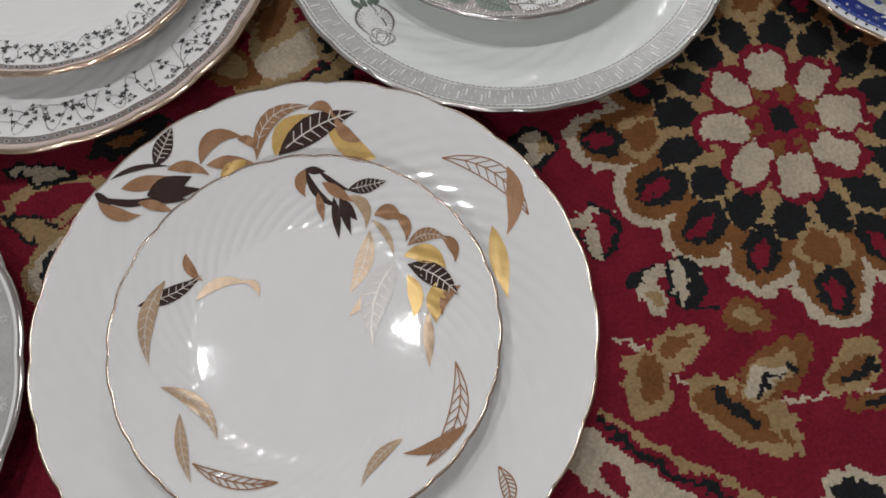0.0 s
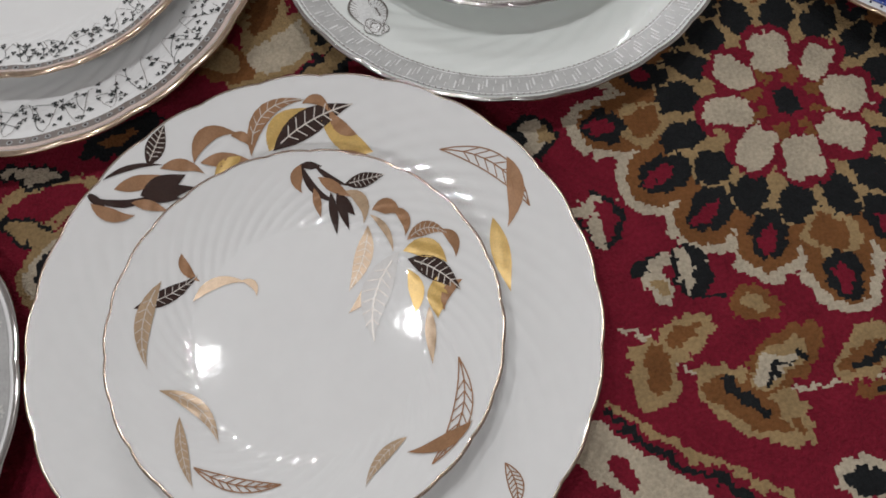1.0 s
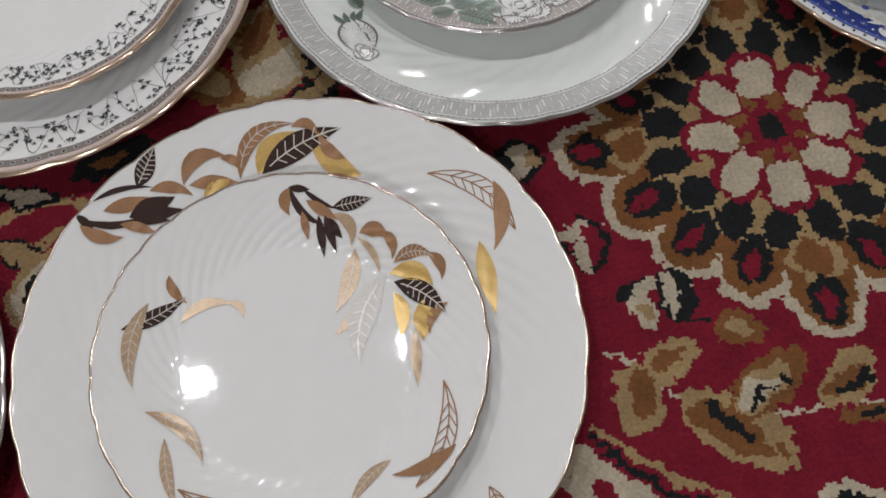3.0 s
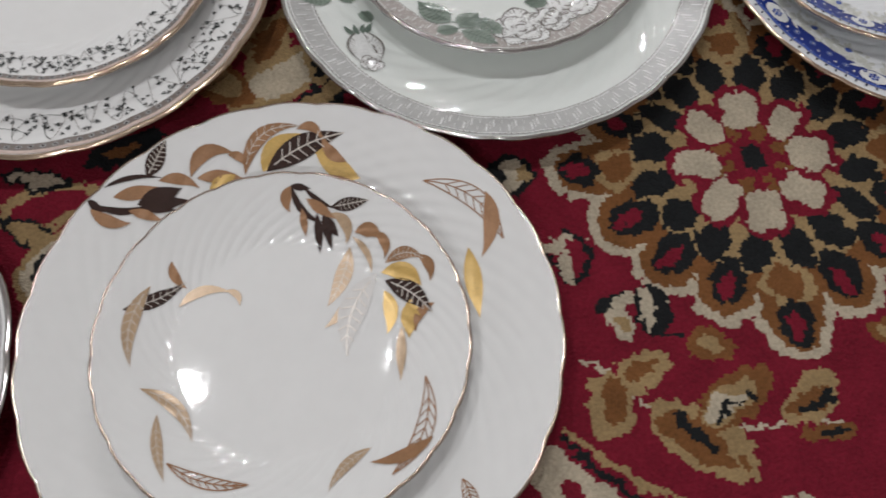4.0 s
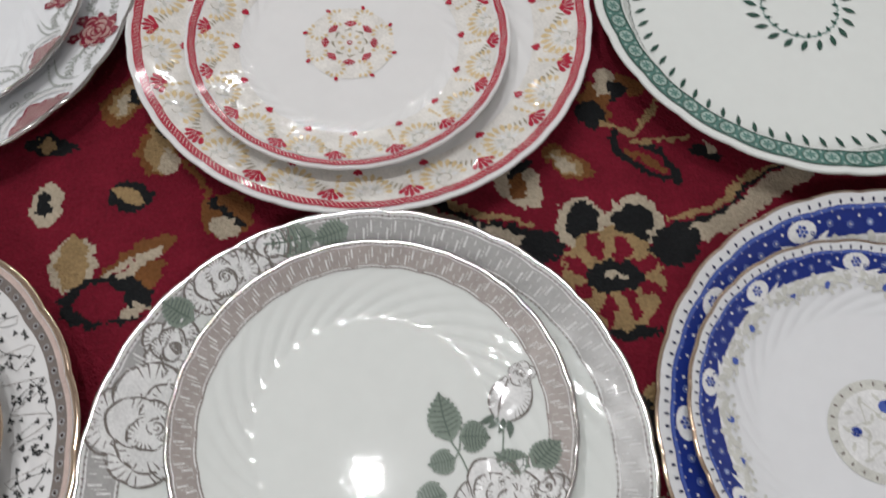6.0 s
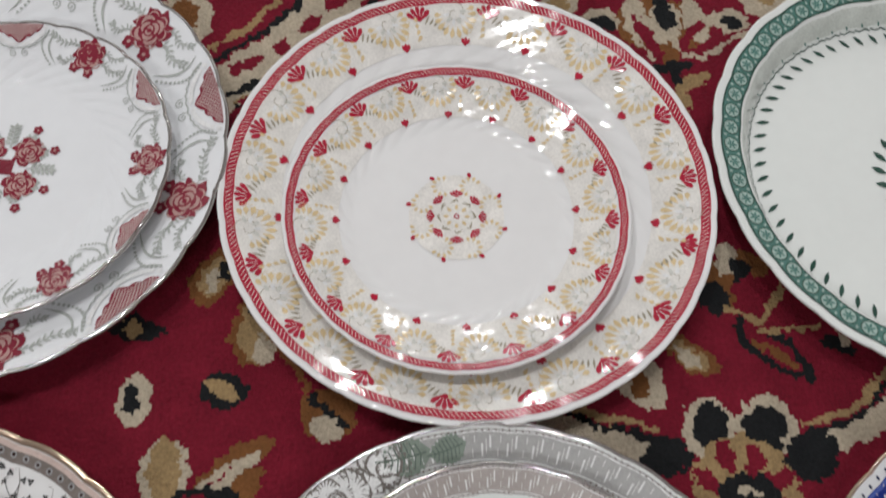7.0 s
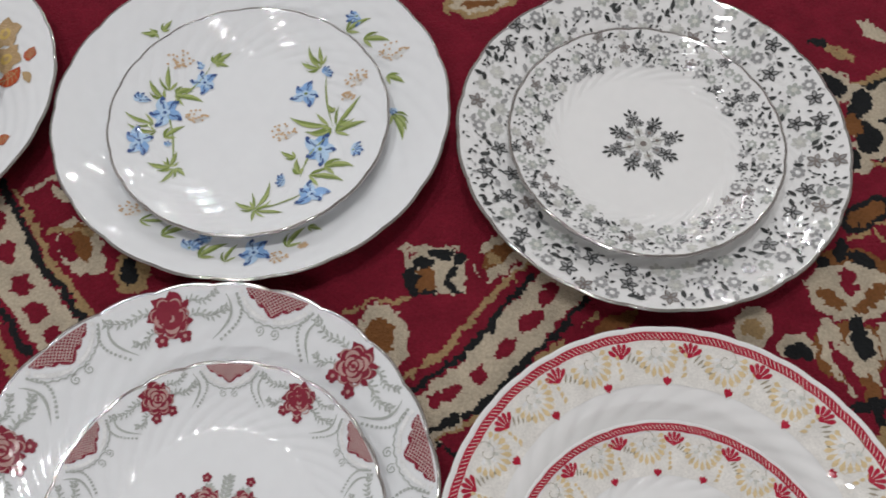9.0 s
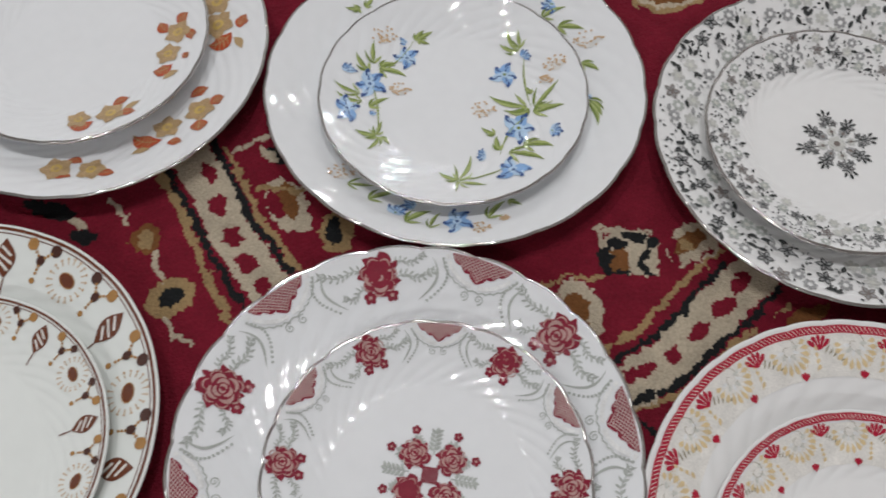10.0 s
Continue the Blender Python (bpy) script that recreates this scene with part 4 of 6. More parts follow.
def line_rose(p, x, y, r, ink, seed, fill=None, lw=0.0006):
    """A full-blown rose in line: overlapping frilled petals round a curled heart, hatched from their edges."""
    rg = random.Random(seed)
    fill, lift, start = fill or WHITE_INK, 0.0001, rg.uniform(0, 6)
    for dist, size, count in ((0.55, 0.54, 5), (0.35, 0.43, 4), (0.18, 0.30, 3), (0.05, 0.18, 2)):
        for i in range(count):
            u = start + math.tau * (i + rg.uniform(-0.12, 0.12)) / count
            cx, cy, q = x + dist * r * math.cos(u), y + 0.94 * dist * r * math.sin(u), size * r * rg.uniform(0.9, 1.1)
            f0, f1 = rg.uniform(0, 6), rg.uniform(0.04, 0.07)
            lift += 0.000012
            p.disc(cx, cy, q, q * 0.95, math.degrees(u), fill, lift, 14)
            def rim(v, k=1.0):
                w = k * q * (1 + f1 * math.sin(3 * v + f0) + 0.35 * f1 * math.sin(8 * v + f0))
                return cx + w * math.cos(u + v), cy + w * math.sin(u + v)
            n = 24
            p.ribbon([rim(-1.9 + 3.8 * j / n) for j in range(n + 1)], [lw * (0.45 + 0.75 * math.sin(math.pi * j / n)) for j in range(n + 1)], ink, lift + 0.000008)
            for j in range(2, n - 1, 2 if q > 0.004 else 3):
                v = -1.9 + 3.8 * j / n
                p.ribbon([rim(v), rim(v * 0.93, 0.72), rim(v * 0.86, 0.52 + 0.12 * rg.random())], [lw * 0.75, lw * 0.5, lw * 0.1], ink, lift + 0.000008)
        start += 0.6
    lift += 0.00002
    p.ribbon([(x + 0.17 * r * (1 - k / 22) * math.cos(0.62 * k + seed), y + 0.16 * r * (1 - k / 22) * math.sin(0.62 * k + seed)) for k in range(20)], lw * 0.9, ink, lift)


def rose_leaf(p, x0, y0, x1, y1, w):
    p.leaf(mm(x0, y0), mm(x1, y1), w * 0.00115, SAGE, 0.03, 0.00026, SAGE_DARK, n=10, tip=0.8)
    a, b = mm(x0, y0), mm(x1, y1)
    for i, q in enumerate(bend(a, b, 0.03 * math.dist(a, b), 10)[2:9]):
        for sd in (-1, 1):
            nx, ny = -(b[1] - a[1]), b[0] - a[0]
            ln = math.hypot(nx, ny)
            f = sd * w * 0.00115 * 0.5 * math.sin(math.pi * ((i + 2) / 10) ** 0.8) ** 0.85 / ln
            p.disc(q[0] + nx * f, q[1] + ny * f, 0.0010, 0.0010, 0, SAGE, 0.00025, 5)


def rosebud(p, x, y, r, turn, ink, seed):
    c, s = math.cos(radians(turn)), math.sin(radians(turn))
    def at(f, g):
        return x + r * (f * c - g * s), y + r * (f * s + g * c)
    p.leaf(at(-1.0, 0), at(1.25, 0), r * 1.25, WHITE_INK, 0, 0.0001, n=10, tip=0.9)
    for side, sag in ((1, 0.40), (-1, -0.40), (1, 0.10)):
        edge = bend(at(-0.95, 0), at(0.75, 0.32 * side), sag * 1.3 * r, 12)
        p.ribbon(edge, [0.0012 * math.sin(math.pi * (j + 0.5) / 13) for j in range(13)], ink, 0.0002)
        for j in range(3, 12):
            q = edge[j]
            p.ribbon([q, (q[0] + (x + 0.2 * r * c - q[0]) * 0.38, q[1] + (y + 0.2 * r * s - q[1]) * 0.38)], [0.0005, 0.0001], ink, 0.0002)
    line_rose(p, *at(0.82, 0), r * 0.42, ink, seed, WHITE_INK, 0.0005)
    for g in (-0.55, -0.15, 0.25, 0.6):
        p.leaf(at(-0.72, g * 0.4), at(-1.25, g), r * 0.22, SAGE_DARK, 0.1, 0.00034, n=6, tip=0.8)


p = Print(gr_big)
for n, (x, y, r) in enumerate(((-98, 52, 14), (-56, 108, 13), (-79, 90, 21), (-101, 14, 28))):
    line_rose(p, x * 0.001, y * 0.001, r * 0.001, ROSE_LINE, 11 + n, WHITE_INK, 0.0011)
    p.cut("rose", "grey line rose")
rosebud(p, -0.0735, -0.066, 0.0150, -70, ROSE_LINE, 5)
p.done("rosebud", "grey line rosebud")
p = Print(gr_big)
for row in ((-97, -25, -117, -37, 15), (-81, -27, -98, -23, 11), (-79, -37, -72, -45, 6), (-91, 67, -107, 74, 12), (-36, 116, -62, 108, 13), (-20, 121, -38, 113, 10)):
    rose_leaf(p, *row)
    p.cut("leaf", "sage green rose leaf")
p = Print(gr_small)
for n, (x, y, r) in enumerate(((80, -24, 9), (31, -66, 11), (42, -50, 16), (15, -72, 16), (62, -31, 22))):
    line_rose(p, x * 0.001, y * 0.001, r * 0.001, ROSE_LINE, 31 + n, WHITE_INK, 0.00085)
    p.cut("rose", "grey line rose")
rosebud(p, 0.0635, 0.018, 0.0145, 65, ROSE_LINE, 8)
p.done("rosebud", "grey line rosebud")
p = Print(gr_small)
for row in ((-25.5, -69.4, -45.5, -54.4, 14), (-20.5, -73.4, -9.5, -59.4, 11), (3.5, -77.4, -10.5, -62.4, 10), (-33.5, -80.4, -20.5, -74.4, 7), (-19.5, -76.4, 1.5, -87.4, 10)):
    rose_leaf(p, *row)
    p.cut("leaf", "sage green rose leaf")
for row in ((36.5, -4, 29, 19.6, 13), (39.5, -1.4, 54.5, -1.4, 12), (38.5, -11.4, 25.5, -15.4, 9), (72.5, -15.4, 56, -8, 9), (73.5, -15.4, 86, -3.4, 11), (35, -28, 20, -32, 12), (29.5, -44, 17, -50, 12)):
    rose_leaf(p, *row)
    p.cut("leaf", "sage green rose leaf")
for a, b in (((36, -4), (46, -22)), ((40, -2), (38, -12)), ((60, 5), (58, -18)), ((-25, -69), (5, -77))):
    p.ribbon(bend(mm(*a), mm(*b), 0.001, 6), 0.0008, SAGE, 0.0002)
    p.cut("stem", "sage green stem")

# ---------------------------------------------------------------- cobalt pair
co_big, co_small = pair("white china dinner plate with cobalt blue lace border and gilt edge", "white side plate with cobalt blue border and round medallion", (0.335, 0.4216), 0.131, (0.3106, 0.4275), 0.092, CHINA_COOL, GILT, tone="thin gilt edge line", scallops=28, wave=0.008, amp=0.0002, edge_w=0.0007)


def cobalt_border(plate, first, ovals, sc):
    R = plate.R
    p = Print(plate)
    p.ring(0.890, 0.120 * R, COBALT, n=240)
    p.ring(0.940, 0.014 * R, COBALT_LIGHT, 0.0001, n=240)
    n = ovals * 12
    for i in range(n):
        a = first + 360 * (i + 0.5) / n
        p.disc(*plate.polar(0.966, a), 0.0011 * sc, 0.0006 * sc, a, NAVY, 0.0001, 6)
        p.disc(*plate.polar(0.932 + 0.004 * (i % 2), a), 0.0004 * sc, 0.0004 * sc, 0, LACE, 0.0002, 5)
    p.done("cobalt_band", "cobalt blue printed band")
    p = Print(plate)
    for i in range(ovals):
        a0, step = first + 360 * i / ovals, 360 / ovals
        for k in range(1, 12):
            f = k / 12
            dip = 0.018 * (2 * f - 1) ** 2
            p.disc(*plate.polar(0.812 + dip, a0 + step * f), 0.0050 * sc, 0.0022 * sc, a0 + step * f + 90, WHITE_INK, 0.00016, 9)
            p.disc(*plate.polar(0.800 + 0.02 * (k % 2), a0 + step * f), 0.0030 * sc, 0.0018 * sc, a0 + 40 * k, LACE, 0.00022, 7)
            p.disc(*plate.polar(0.772 + 0.014 * (k % 3), a0 + step * (f + 0.03)), 0.0026 * sc, 0.0013 * sc, a0 + 65 * k, LACE, 0.0002, 7)
            p.disc(*plate.polar(0.748 + 0.012 * (k % 2), a0 + step * (f - 0.02)), 0.0014 * sc, 0.0009 * sc, a0 + 30 * k, LACE, 0.0002, 6)
            if k % 2:
                x, y = plate.polar(0.880 + 0.012 * math.sin(5 * k), a0 + step * f)
                p.disc(x, y, 0.0015 * sc, 0.0015 * sc, 0, COBALT_MID, 0.0002, 9)
                p.disc(x, y, 0.0011 * sc, 0.0011 * sc, 0, COBALT, 0.0003, 8)
                p.disc(x, y, 0.0005 * sc, 0.0005 * sc, 0, WHITE_INK, 0.0004, 5)
            else:
                p.disc(*plate.polar(0.905, a0 + step * f), 0.0007 * sc, 0.0007 * sc, 0, WHITE_INK, 0.0003, 5)
        for f in (0.30, 0.70):
            x, y = plate.polar(0.775, a0 + step * f)
            p.disc(x, y, 0.0020 * sc, 0.0017 * sc, a0, COBALT_LIGHT, 0.00026, 8)
            for k in range(5):
                u = radians(72 * k + a0)
                p.disc(x + 0.0040 * sc * math.cos(u), y + 0.0040 * sc * math.sin(u), 0.0018 * sc, 0.0010 * sc, 72 * k + a0, LACE, 0.00022, 6)
        p.cut("lace_swag", "white and grey lace with blue flowers")
        x, y = plate.polar(0.888, a0)
        p.disc(x, y, 0.0044 * sc, 0.0068 * sc, a0, WHITE_INK, 0.00028, 16)
        for sd in (-1, 1):
            for g in (0, 1, 2):
                q = plate.polar(0.83 + 0.02 * g, a0 + sd * step * (0.17 + 0.03 * g))
                p.leaf(plate.polar(0.85, a0 + sd * step * 0.12), q, 0.0014 * sc, WHITE_INK, 0.1 * sd, 0.00026, n=4)
        for k in range(7):
            u = radians(60 * k)
            d = 0.0 if k == 6 else 0.0019 * sc
            p.disc(x + d * math.cos(u), y + d * math.sin(u), 0.0009 * sc, 0.0009 * sc, 0, COBALT if k % 2 else COBALT_LIGHT, 0.00052, 6)
        p.cut("cartouche", "white oval with a blue flower")


cobalt_border(co_big, 114, 11, 1.25)
cobalt_border(co_small, 90, 9, 1.0)
p = Print(co_small)
mx, my = 0.0015, -0.0035
p.disc(mx, my, 0.0255, 0.0255, 0, LACE, 0, 36)
p.disc(mx, my, 0.0205, 0.0205, 0, WHITE_INK, 0.0001, 32)
for i in range(24):
    a = radians(15 * i)
    p.disc(mx + 0.0232 * math.cos(a), my + 0.0232 * math.sin(a), 0.0012, 0.0006, 15 * i, GREY_LINE, 0.00015, 6)
for i in range(12):
    a = radians(30 * i)
    for d, s in ((0.007, 0.0016), (0.0165, 0.0017)):
        p.disc(mx + d * math.cos(a), my + d * math.sin(a), s * 1.5, s * 0.6, 30 * i + (45 if i % 2 else -45), LACE, 0.0002, 7)
for i in range(6):
    a0, a1 = radians(60 * i), radians(60 * i + 60)
    p.ribbon([(mx + 0.017 * math.cos(a0), my + 0.017 * math.sin(a0)), (mx + 0.008 * math.cos(a0 + 0.52), my + 0.008 * math.sin(a0 + 0.52)), (mx + 0.017 * math.cos(a1), my + 0.017 * math.sin(a1))], 0.0007, LACE, 0.0002)
for x, y, r in ((0.0055, 0.0085, 0.0036), (0.0090, -0.0125, 0.0036), (-0.0105, -0.0045, 0.0028)):
    p.disc(x, y, r, r * 0.9, 0, COBALT_LIGHT, 0.00026, 10)
    for k in range(5):
        u = radians(72 * k)
        p.disc(x + 0.5 * r * math.cos(u), y + 0.5 * r * math.sin(u), r * 0.3, r * 0.3, 0, COBALT, 0.00034, 6)
p.done("medallion", "round grey and blue medallion")

# ---------------------------------------------------------------- silver-grey rim plate
sg = Plate("dinner_plate", "white china plate with silver-grey flowered rim", (-0.289, 0.1155), 0.131, 0.024, CHINA, edge=SILVER, edge_label="platinum edge line", group="dinner plates", scallops=18, wave=0.012, amp=0.0002, edge_w=0.002)
p = Print(sg)
p.ring(0.86, 0.22 * sg.R, GREY_PRINT, n=200)
rg = random.Random(5)
for i in range(130):
    x, y = sg.polar(rg.uniform(0.77, 0.95), rg.uniform(0, 360))
    t, s = rg.uniform(0, 360), rg.uniform(0.0012, 0.002)
    for k in range(6):
        u = radians(60 * k + t)
        p.leaf((x + 0.4 * s * math.cos(u), y + 0.4 * s * math.sin(u)), (x + 2.2 * s * math.cos(u), y + 2.2 * s * math.sin(u)), s * 0.9, LIGHT_GREY if i % 3 else PALE, 0, 0.00015, n=4)
for i in range(150):
    x, y = sg.polar(rg.uniform(0.76, 0.96), rg.uniform(0, 360))
    p.disc(x, y, 0.0015, 0.0013, 0, LIGHT_GREY, 0.0001, 7)
p.done("rim_print", "silver-grey flowered rim print")

# ---------------------------------------------------------------- red rope pair
rr_big, rr_small = pair("white china dinner plate with red rope edge and gold scrolls", "white side plate with red rope edge and scroll medallion", (0.0471, 0.6575), 0.1335, (0.0415, 0.640), 0.0915, CHINA, None, scallops=36, wave=0.004, twist=0.9)


def fan(p, x, y, turn, s, lift=0.0002):
    """A ribbed shell of five rounded lobes."""
    for k in range(-2, 3):
        u = radians(turn + 25 * k)
        c, q = math.cos(u), math.sin(u)
        p.disc(x + 0.68 * s * c, y + 0.68 * s * q, s * 0.30, s * 0.165, turn + 25 * k, RED_INK, lift, 9)
        p.ribbon([(x, y), (x + 0.6 * s * c, y + 0.6 * s * q)], [s * 0.04, s * 0.26], RED_INK, lift)
    for k in (-1.5, -0.5, 0.5, 1.5):
        u = radians(turn + 25 * k)
        p.ribbon([(x + 0.3 * s * math.cos(u), y + 0.3 * s * math.sin(u)), (x + 0.98 * s * math.cos(u), y + 0.98 * s * math.sin(u))], [s * 0.02, s * 0.05], WHITE_INK, lift + 0.00018)


def rope_border(plate, fans, first, rope, fr, dr, sc, hand):
    R = plate.R
    p = Print(plate)
    p.ring(rope, 0.0041 * sc, RED_INK, 0.00012, n=360)
    n = int(270 * sc)
    for i in range(n):
        a = 360 * i / n
        p.ribbon([plate.polar(rope - 0.012, a), plate.polar(rope + 0.012, a + 1.3)], 0.00030, BEIGE, 0.00026)
    p.done("rope_edge", "red rope-pattern ring")
    p = Print(plate)
    p.ring((fr + dr) / 2 + 0.010, (fr - dr + 0.04) * R, BEIGE, n=200)
    p.cut("border_ground", "pale beige border wash")
    st, fans_print = 360 / fans, Print(plate)
    for i in range(fans):
        a = first + st * i
        x, y = plate.polar(fr - 0.038, a)
        fan(fans_print, x, y, a, 0.0080 * sc)
        fans_print.cut("fan", "red fan")
        for k in range(5):
            q = plate.polar(fr - 0.055 - 0.008 * k, a + hand * (2.0 + 1.7 * k) * 0.7)
            e = plate.polar(fr - 0.015 - 0.016 * k, a + hand * (4.2 + 1.5 * k) * 0.75)
            p.leaf(q, e, 0.0011 * sc, OLIVE_GREY, 0, 0.0002, n=4)
        cx, cy = plate.polar(fr - 0.015, a + hand * st * 0.52)
        for k in range(11):
            u = radians(a + 180 + hand * (-95 + 19 * k))
            d0, d1 = 0.0066 * sc, (0.0108 + 0.0024 * math.sin(math.pi * k / 10)) * sc
            p.leaf((cx + d0 * math.cos(u), cy + d0 * math.sin(u)), (cx + d1 * math.cos(u), cy + d1 * math.sin(u)), 0.0025 * sc, STRAW, 0, 0.0002, n=5, tip=1.6)
        p.ribbon([(cx + 0.0060 * sc * (1 - k / 20) * math.cos(radians(a) + hand * 0.42 * k), cy + 0.0060 * sc * (1 - k / 20) * math.sin(radians(a) + hand * 0.42 * k)) for k in range(17)], 0.00035, OLIVE_GREY, 0.00015)
        for k in range(4):
            g = plate.polar(fr - 0.03 * k, a - hand * (2.6 + 0.9 * k))
            p.ribbon([(g[0] + 0.0021 * sc * (1 - j / 11) * math.cos(k + 0.8 * j), g[1] + 0.0021 * sc * (1 - j / 11) * math.sin(k + 0.8 * j)) for j in range(10)], 0.0003, STRAW, 0.00016)
        for k in range(6):
            u = radians(a + 180 + hand * (-90 + 36 * k))
            p.disc(cx + 0.0045 * sc * math.cos(u), cy + 0.0045 * sc * math.sin(u), 0.0019 * sc, 0.0010 * sc, math.degrees(u), WHITE_INK if k % 2 else LACE, 0.0002, 6)
        for k in range(4):
            p.leaf(plate.polar(dr + 0.02 + 0.028 * k, a + hand * st * (0.90 + 0.02 * k)), plate.polar(dr + 0.045 + 0.028 * k, a + hand * st * (0.99 - 0.02 * k)), 0.0020 * sc, STRAW, 0, 0.0002, n=4, tip=1.4)
        x, y = plate.polar(dr, a - hand * st * 0.32)
        for k in range(-1, 2):
            u = radians(a + 40 * k)
            p.leaf((x - 0.0021 * sc * math.cos(radians(a)), y - 0.0021 * sc * math.sin(radians(a))), (x + 0.0030 * sc * math.cos(u), y + 0.0030 * sc * math.sin(u)), 0.0020 * sc, RED_INK, 0, 0.00026, n=5, tip=1.6)
    tagged(p.done("scroll_print", "gold scrolls of small petals"), kind="stuff")


rope_border(rr_big, 18, 107, 0.962, 0.915, 0.77, 1.15, -1)
rope_border(rr_small, 16, 90, 0.965, 0.90, 0.70, 0.95, -1)
p = Print(rr_small)
p.disc(0, 0, 0.0258, 0.0258, 0, BEIGE, 0, 30)
for i in range(8):
    a = 45 * i + 3
    c, s = math.cos(radians(a)), math.sin(radians(a))
    fan(p, 0.0118 * c, 0.0118 * s, a, 0.0047, 0.0002)
    for k in range(7):
        u = radians(a + 22 + 150 + 34 * k)
        cx, cy = 0.0200 * math.cos(radians(a + 22)), 0.0200 * math.sin(radians(a + 22))
        p.leaf((cx - 0.0034 * math.cos(u), cy - 0.0034 * math.sin(u)), (cx - 0.0066 * math.cos(u), cy - 0.0066 * math.sin(u)), 0.0019, STRAW, 0, 0.00015, n=4, tip=1.4)
    for k in range(3):
        p.leaf((0.0108 * c, 0.0108 * s), (0.0086 * math.cos(radians(a + 16 * (k - 1) + 10)), 0.0086 * math.sin(radians(a + 16 * (k - 1) + 10))), 0.0008, OLIVE_GREY, 0, 0.0002, n=3)
    p.leaf((0.004 * c, 0.004 * s), (0.0074 * c, 0.0074 * s), 0.0020, STRAW, 0, 0.0002, n=4)
    b = radians(a + 30)
    p.disc(0.0268 * math.cos(b), 0.0268 * math.sin(b), 0.0017, 0.0012, a + 60, RED_INK, 0.0002, 6)
p.disc(0, 0, 0.0016, 0.0016, 0, RED_INK, 0.0002, 10)
p.disc(0, 0, 0.0008, 0.0008, 0, WHITE_INK, 0.0003, 8)
p.done("medallion", "gold and red scroll medallion")

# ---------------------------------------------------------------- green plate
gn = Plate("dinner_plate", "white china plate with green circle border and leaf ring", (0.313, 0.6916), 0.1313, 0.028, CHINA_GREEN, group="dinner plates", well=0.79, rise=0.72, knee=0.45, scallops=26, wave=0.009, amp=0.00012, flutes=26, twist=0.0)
# Grey-green ring paints the wall's shade between circle border and leaf ring.
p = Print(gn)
p.ring(0.850, 0.0092, WALL_SHADE, n=240)
p.done("wall_shade_band", "pale grey-green band, painted shade of the steep wall")
p = Print(gn)
p.ring(0.925, 0.0100, BOTTLE, n=240)
for e in (-0.041, 0.041):
    p.ring(0.925 + e, 0.0011, BOTTLE_DARK, 0.00012, n=240)
for i in range(66):
    a = 360 * i / 66
    x, y = gn.polar(0.925, a)
    p.disc(x, y, 0.0047, 0.0047, 0, BOTTLE_DARK, 0.00015, 14)
    p.disc(x, y, 0.0041, 0.0041, 0, MINT, 0.00025, 14)
    for k in range(6):
        u = radians(60 * k + a)
        p.leaf((x, y), (x + 0.0036 * math.cos(u), y + 0.0036 * math.sin(u)), 0.0013, BOTTLE, 0, 0.00035, n=3)
    for sd in (-1, 1):
        p.disc(*gn.polar(0.925 + 0.026 * sd, a + 180 / 66), 0.0012, 0.0008, a, MINT, 0.0002, 5)
tagged(p.done("circle_border", "green border of linked circles with small stars"), kind="stuff")
p = Print(gn)
for i in range(64):
    a = 360 * i / 64
    p.leaf(gn.polar(0.785, a + 1.0), gn.polar(0.725, a - 1.2), 0.0026, BOTTLE_DARK, 0.0, 0.0001, n=5)
    p.ribbon([gn.polar(0.800 + 0.008 * (k % 2), a + 5.6 * k / 3) for k in range(4)], 0.0006, BOTTLE_DARK, 0.0001)
    p.disc(*gn.polar(0.818, a + 3.0), 0.0011, 0.0006, a + 40, BOTTLE, 0.0001, 5)
for i in range(20):
    a = 18 * i
    p.leaf(gn.polar(0.20, a + 2), gn.polar(0.265, a - 5), 0.0036, BOTTLE_DARK, 0, 0.0001, n=5)
    p.leaf(gn.polar(0.155, a + 9), gn.polar(0.19, a + 5), 0.0022, BOTTLE_DARK, 0, 0.0001, n=4)
    p.ribbon([gn.polar(0.175 + 0.01 * (k % 2), a + 6 * k) for k in range(4)], 0.0007, BOTTLE, 0.0001)
tagged(p.done("leaf_ring", "rings of small green leaves"), kind="stuff")

# ---------------------------------------------------------------- maroon rose pair
mr_big, mr_small = pair("white scalloped dinner plate with maroon roses and grey scrolls", "white scalloped side plate with maroon roses and grey scrolls", (-0.2198, 0.659), 0.134, (-0.206, 0.65), 0.092, CHINA_COOL, SILVER, tone="platinum edge line", scallops=24, wave=0.012, twist=0.8, amp=0.00016, flutes=36, edge_w=0.0009)


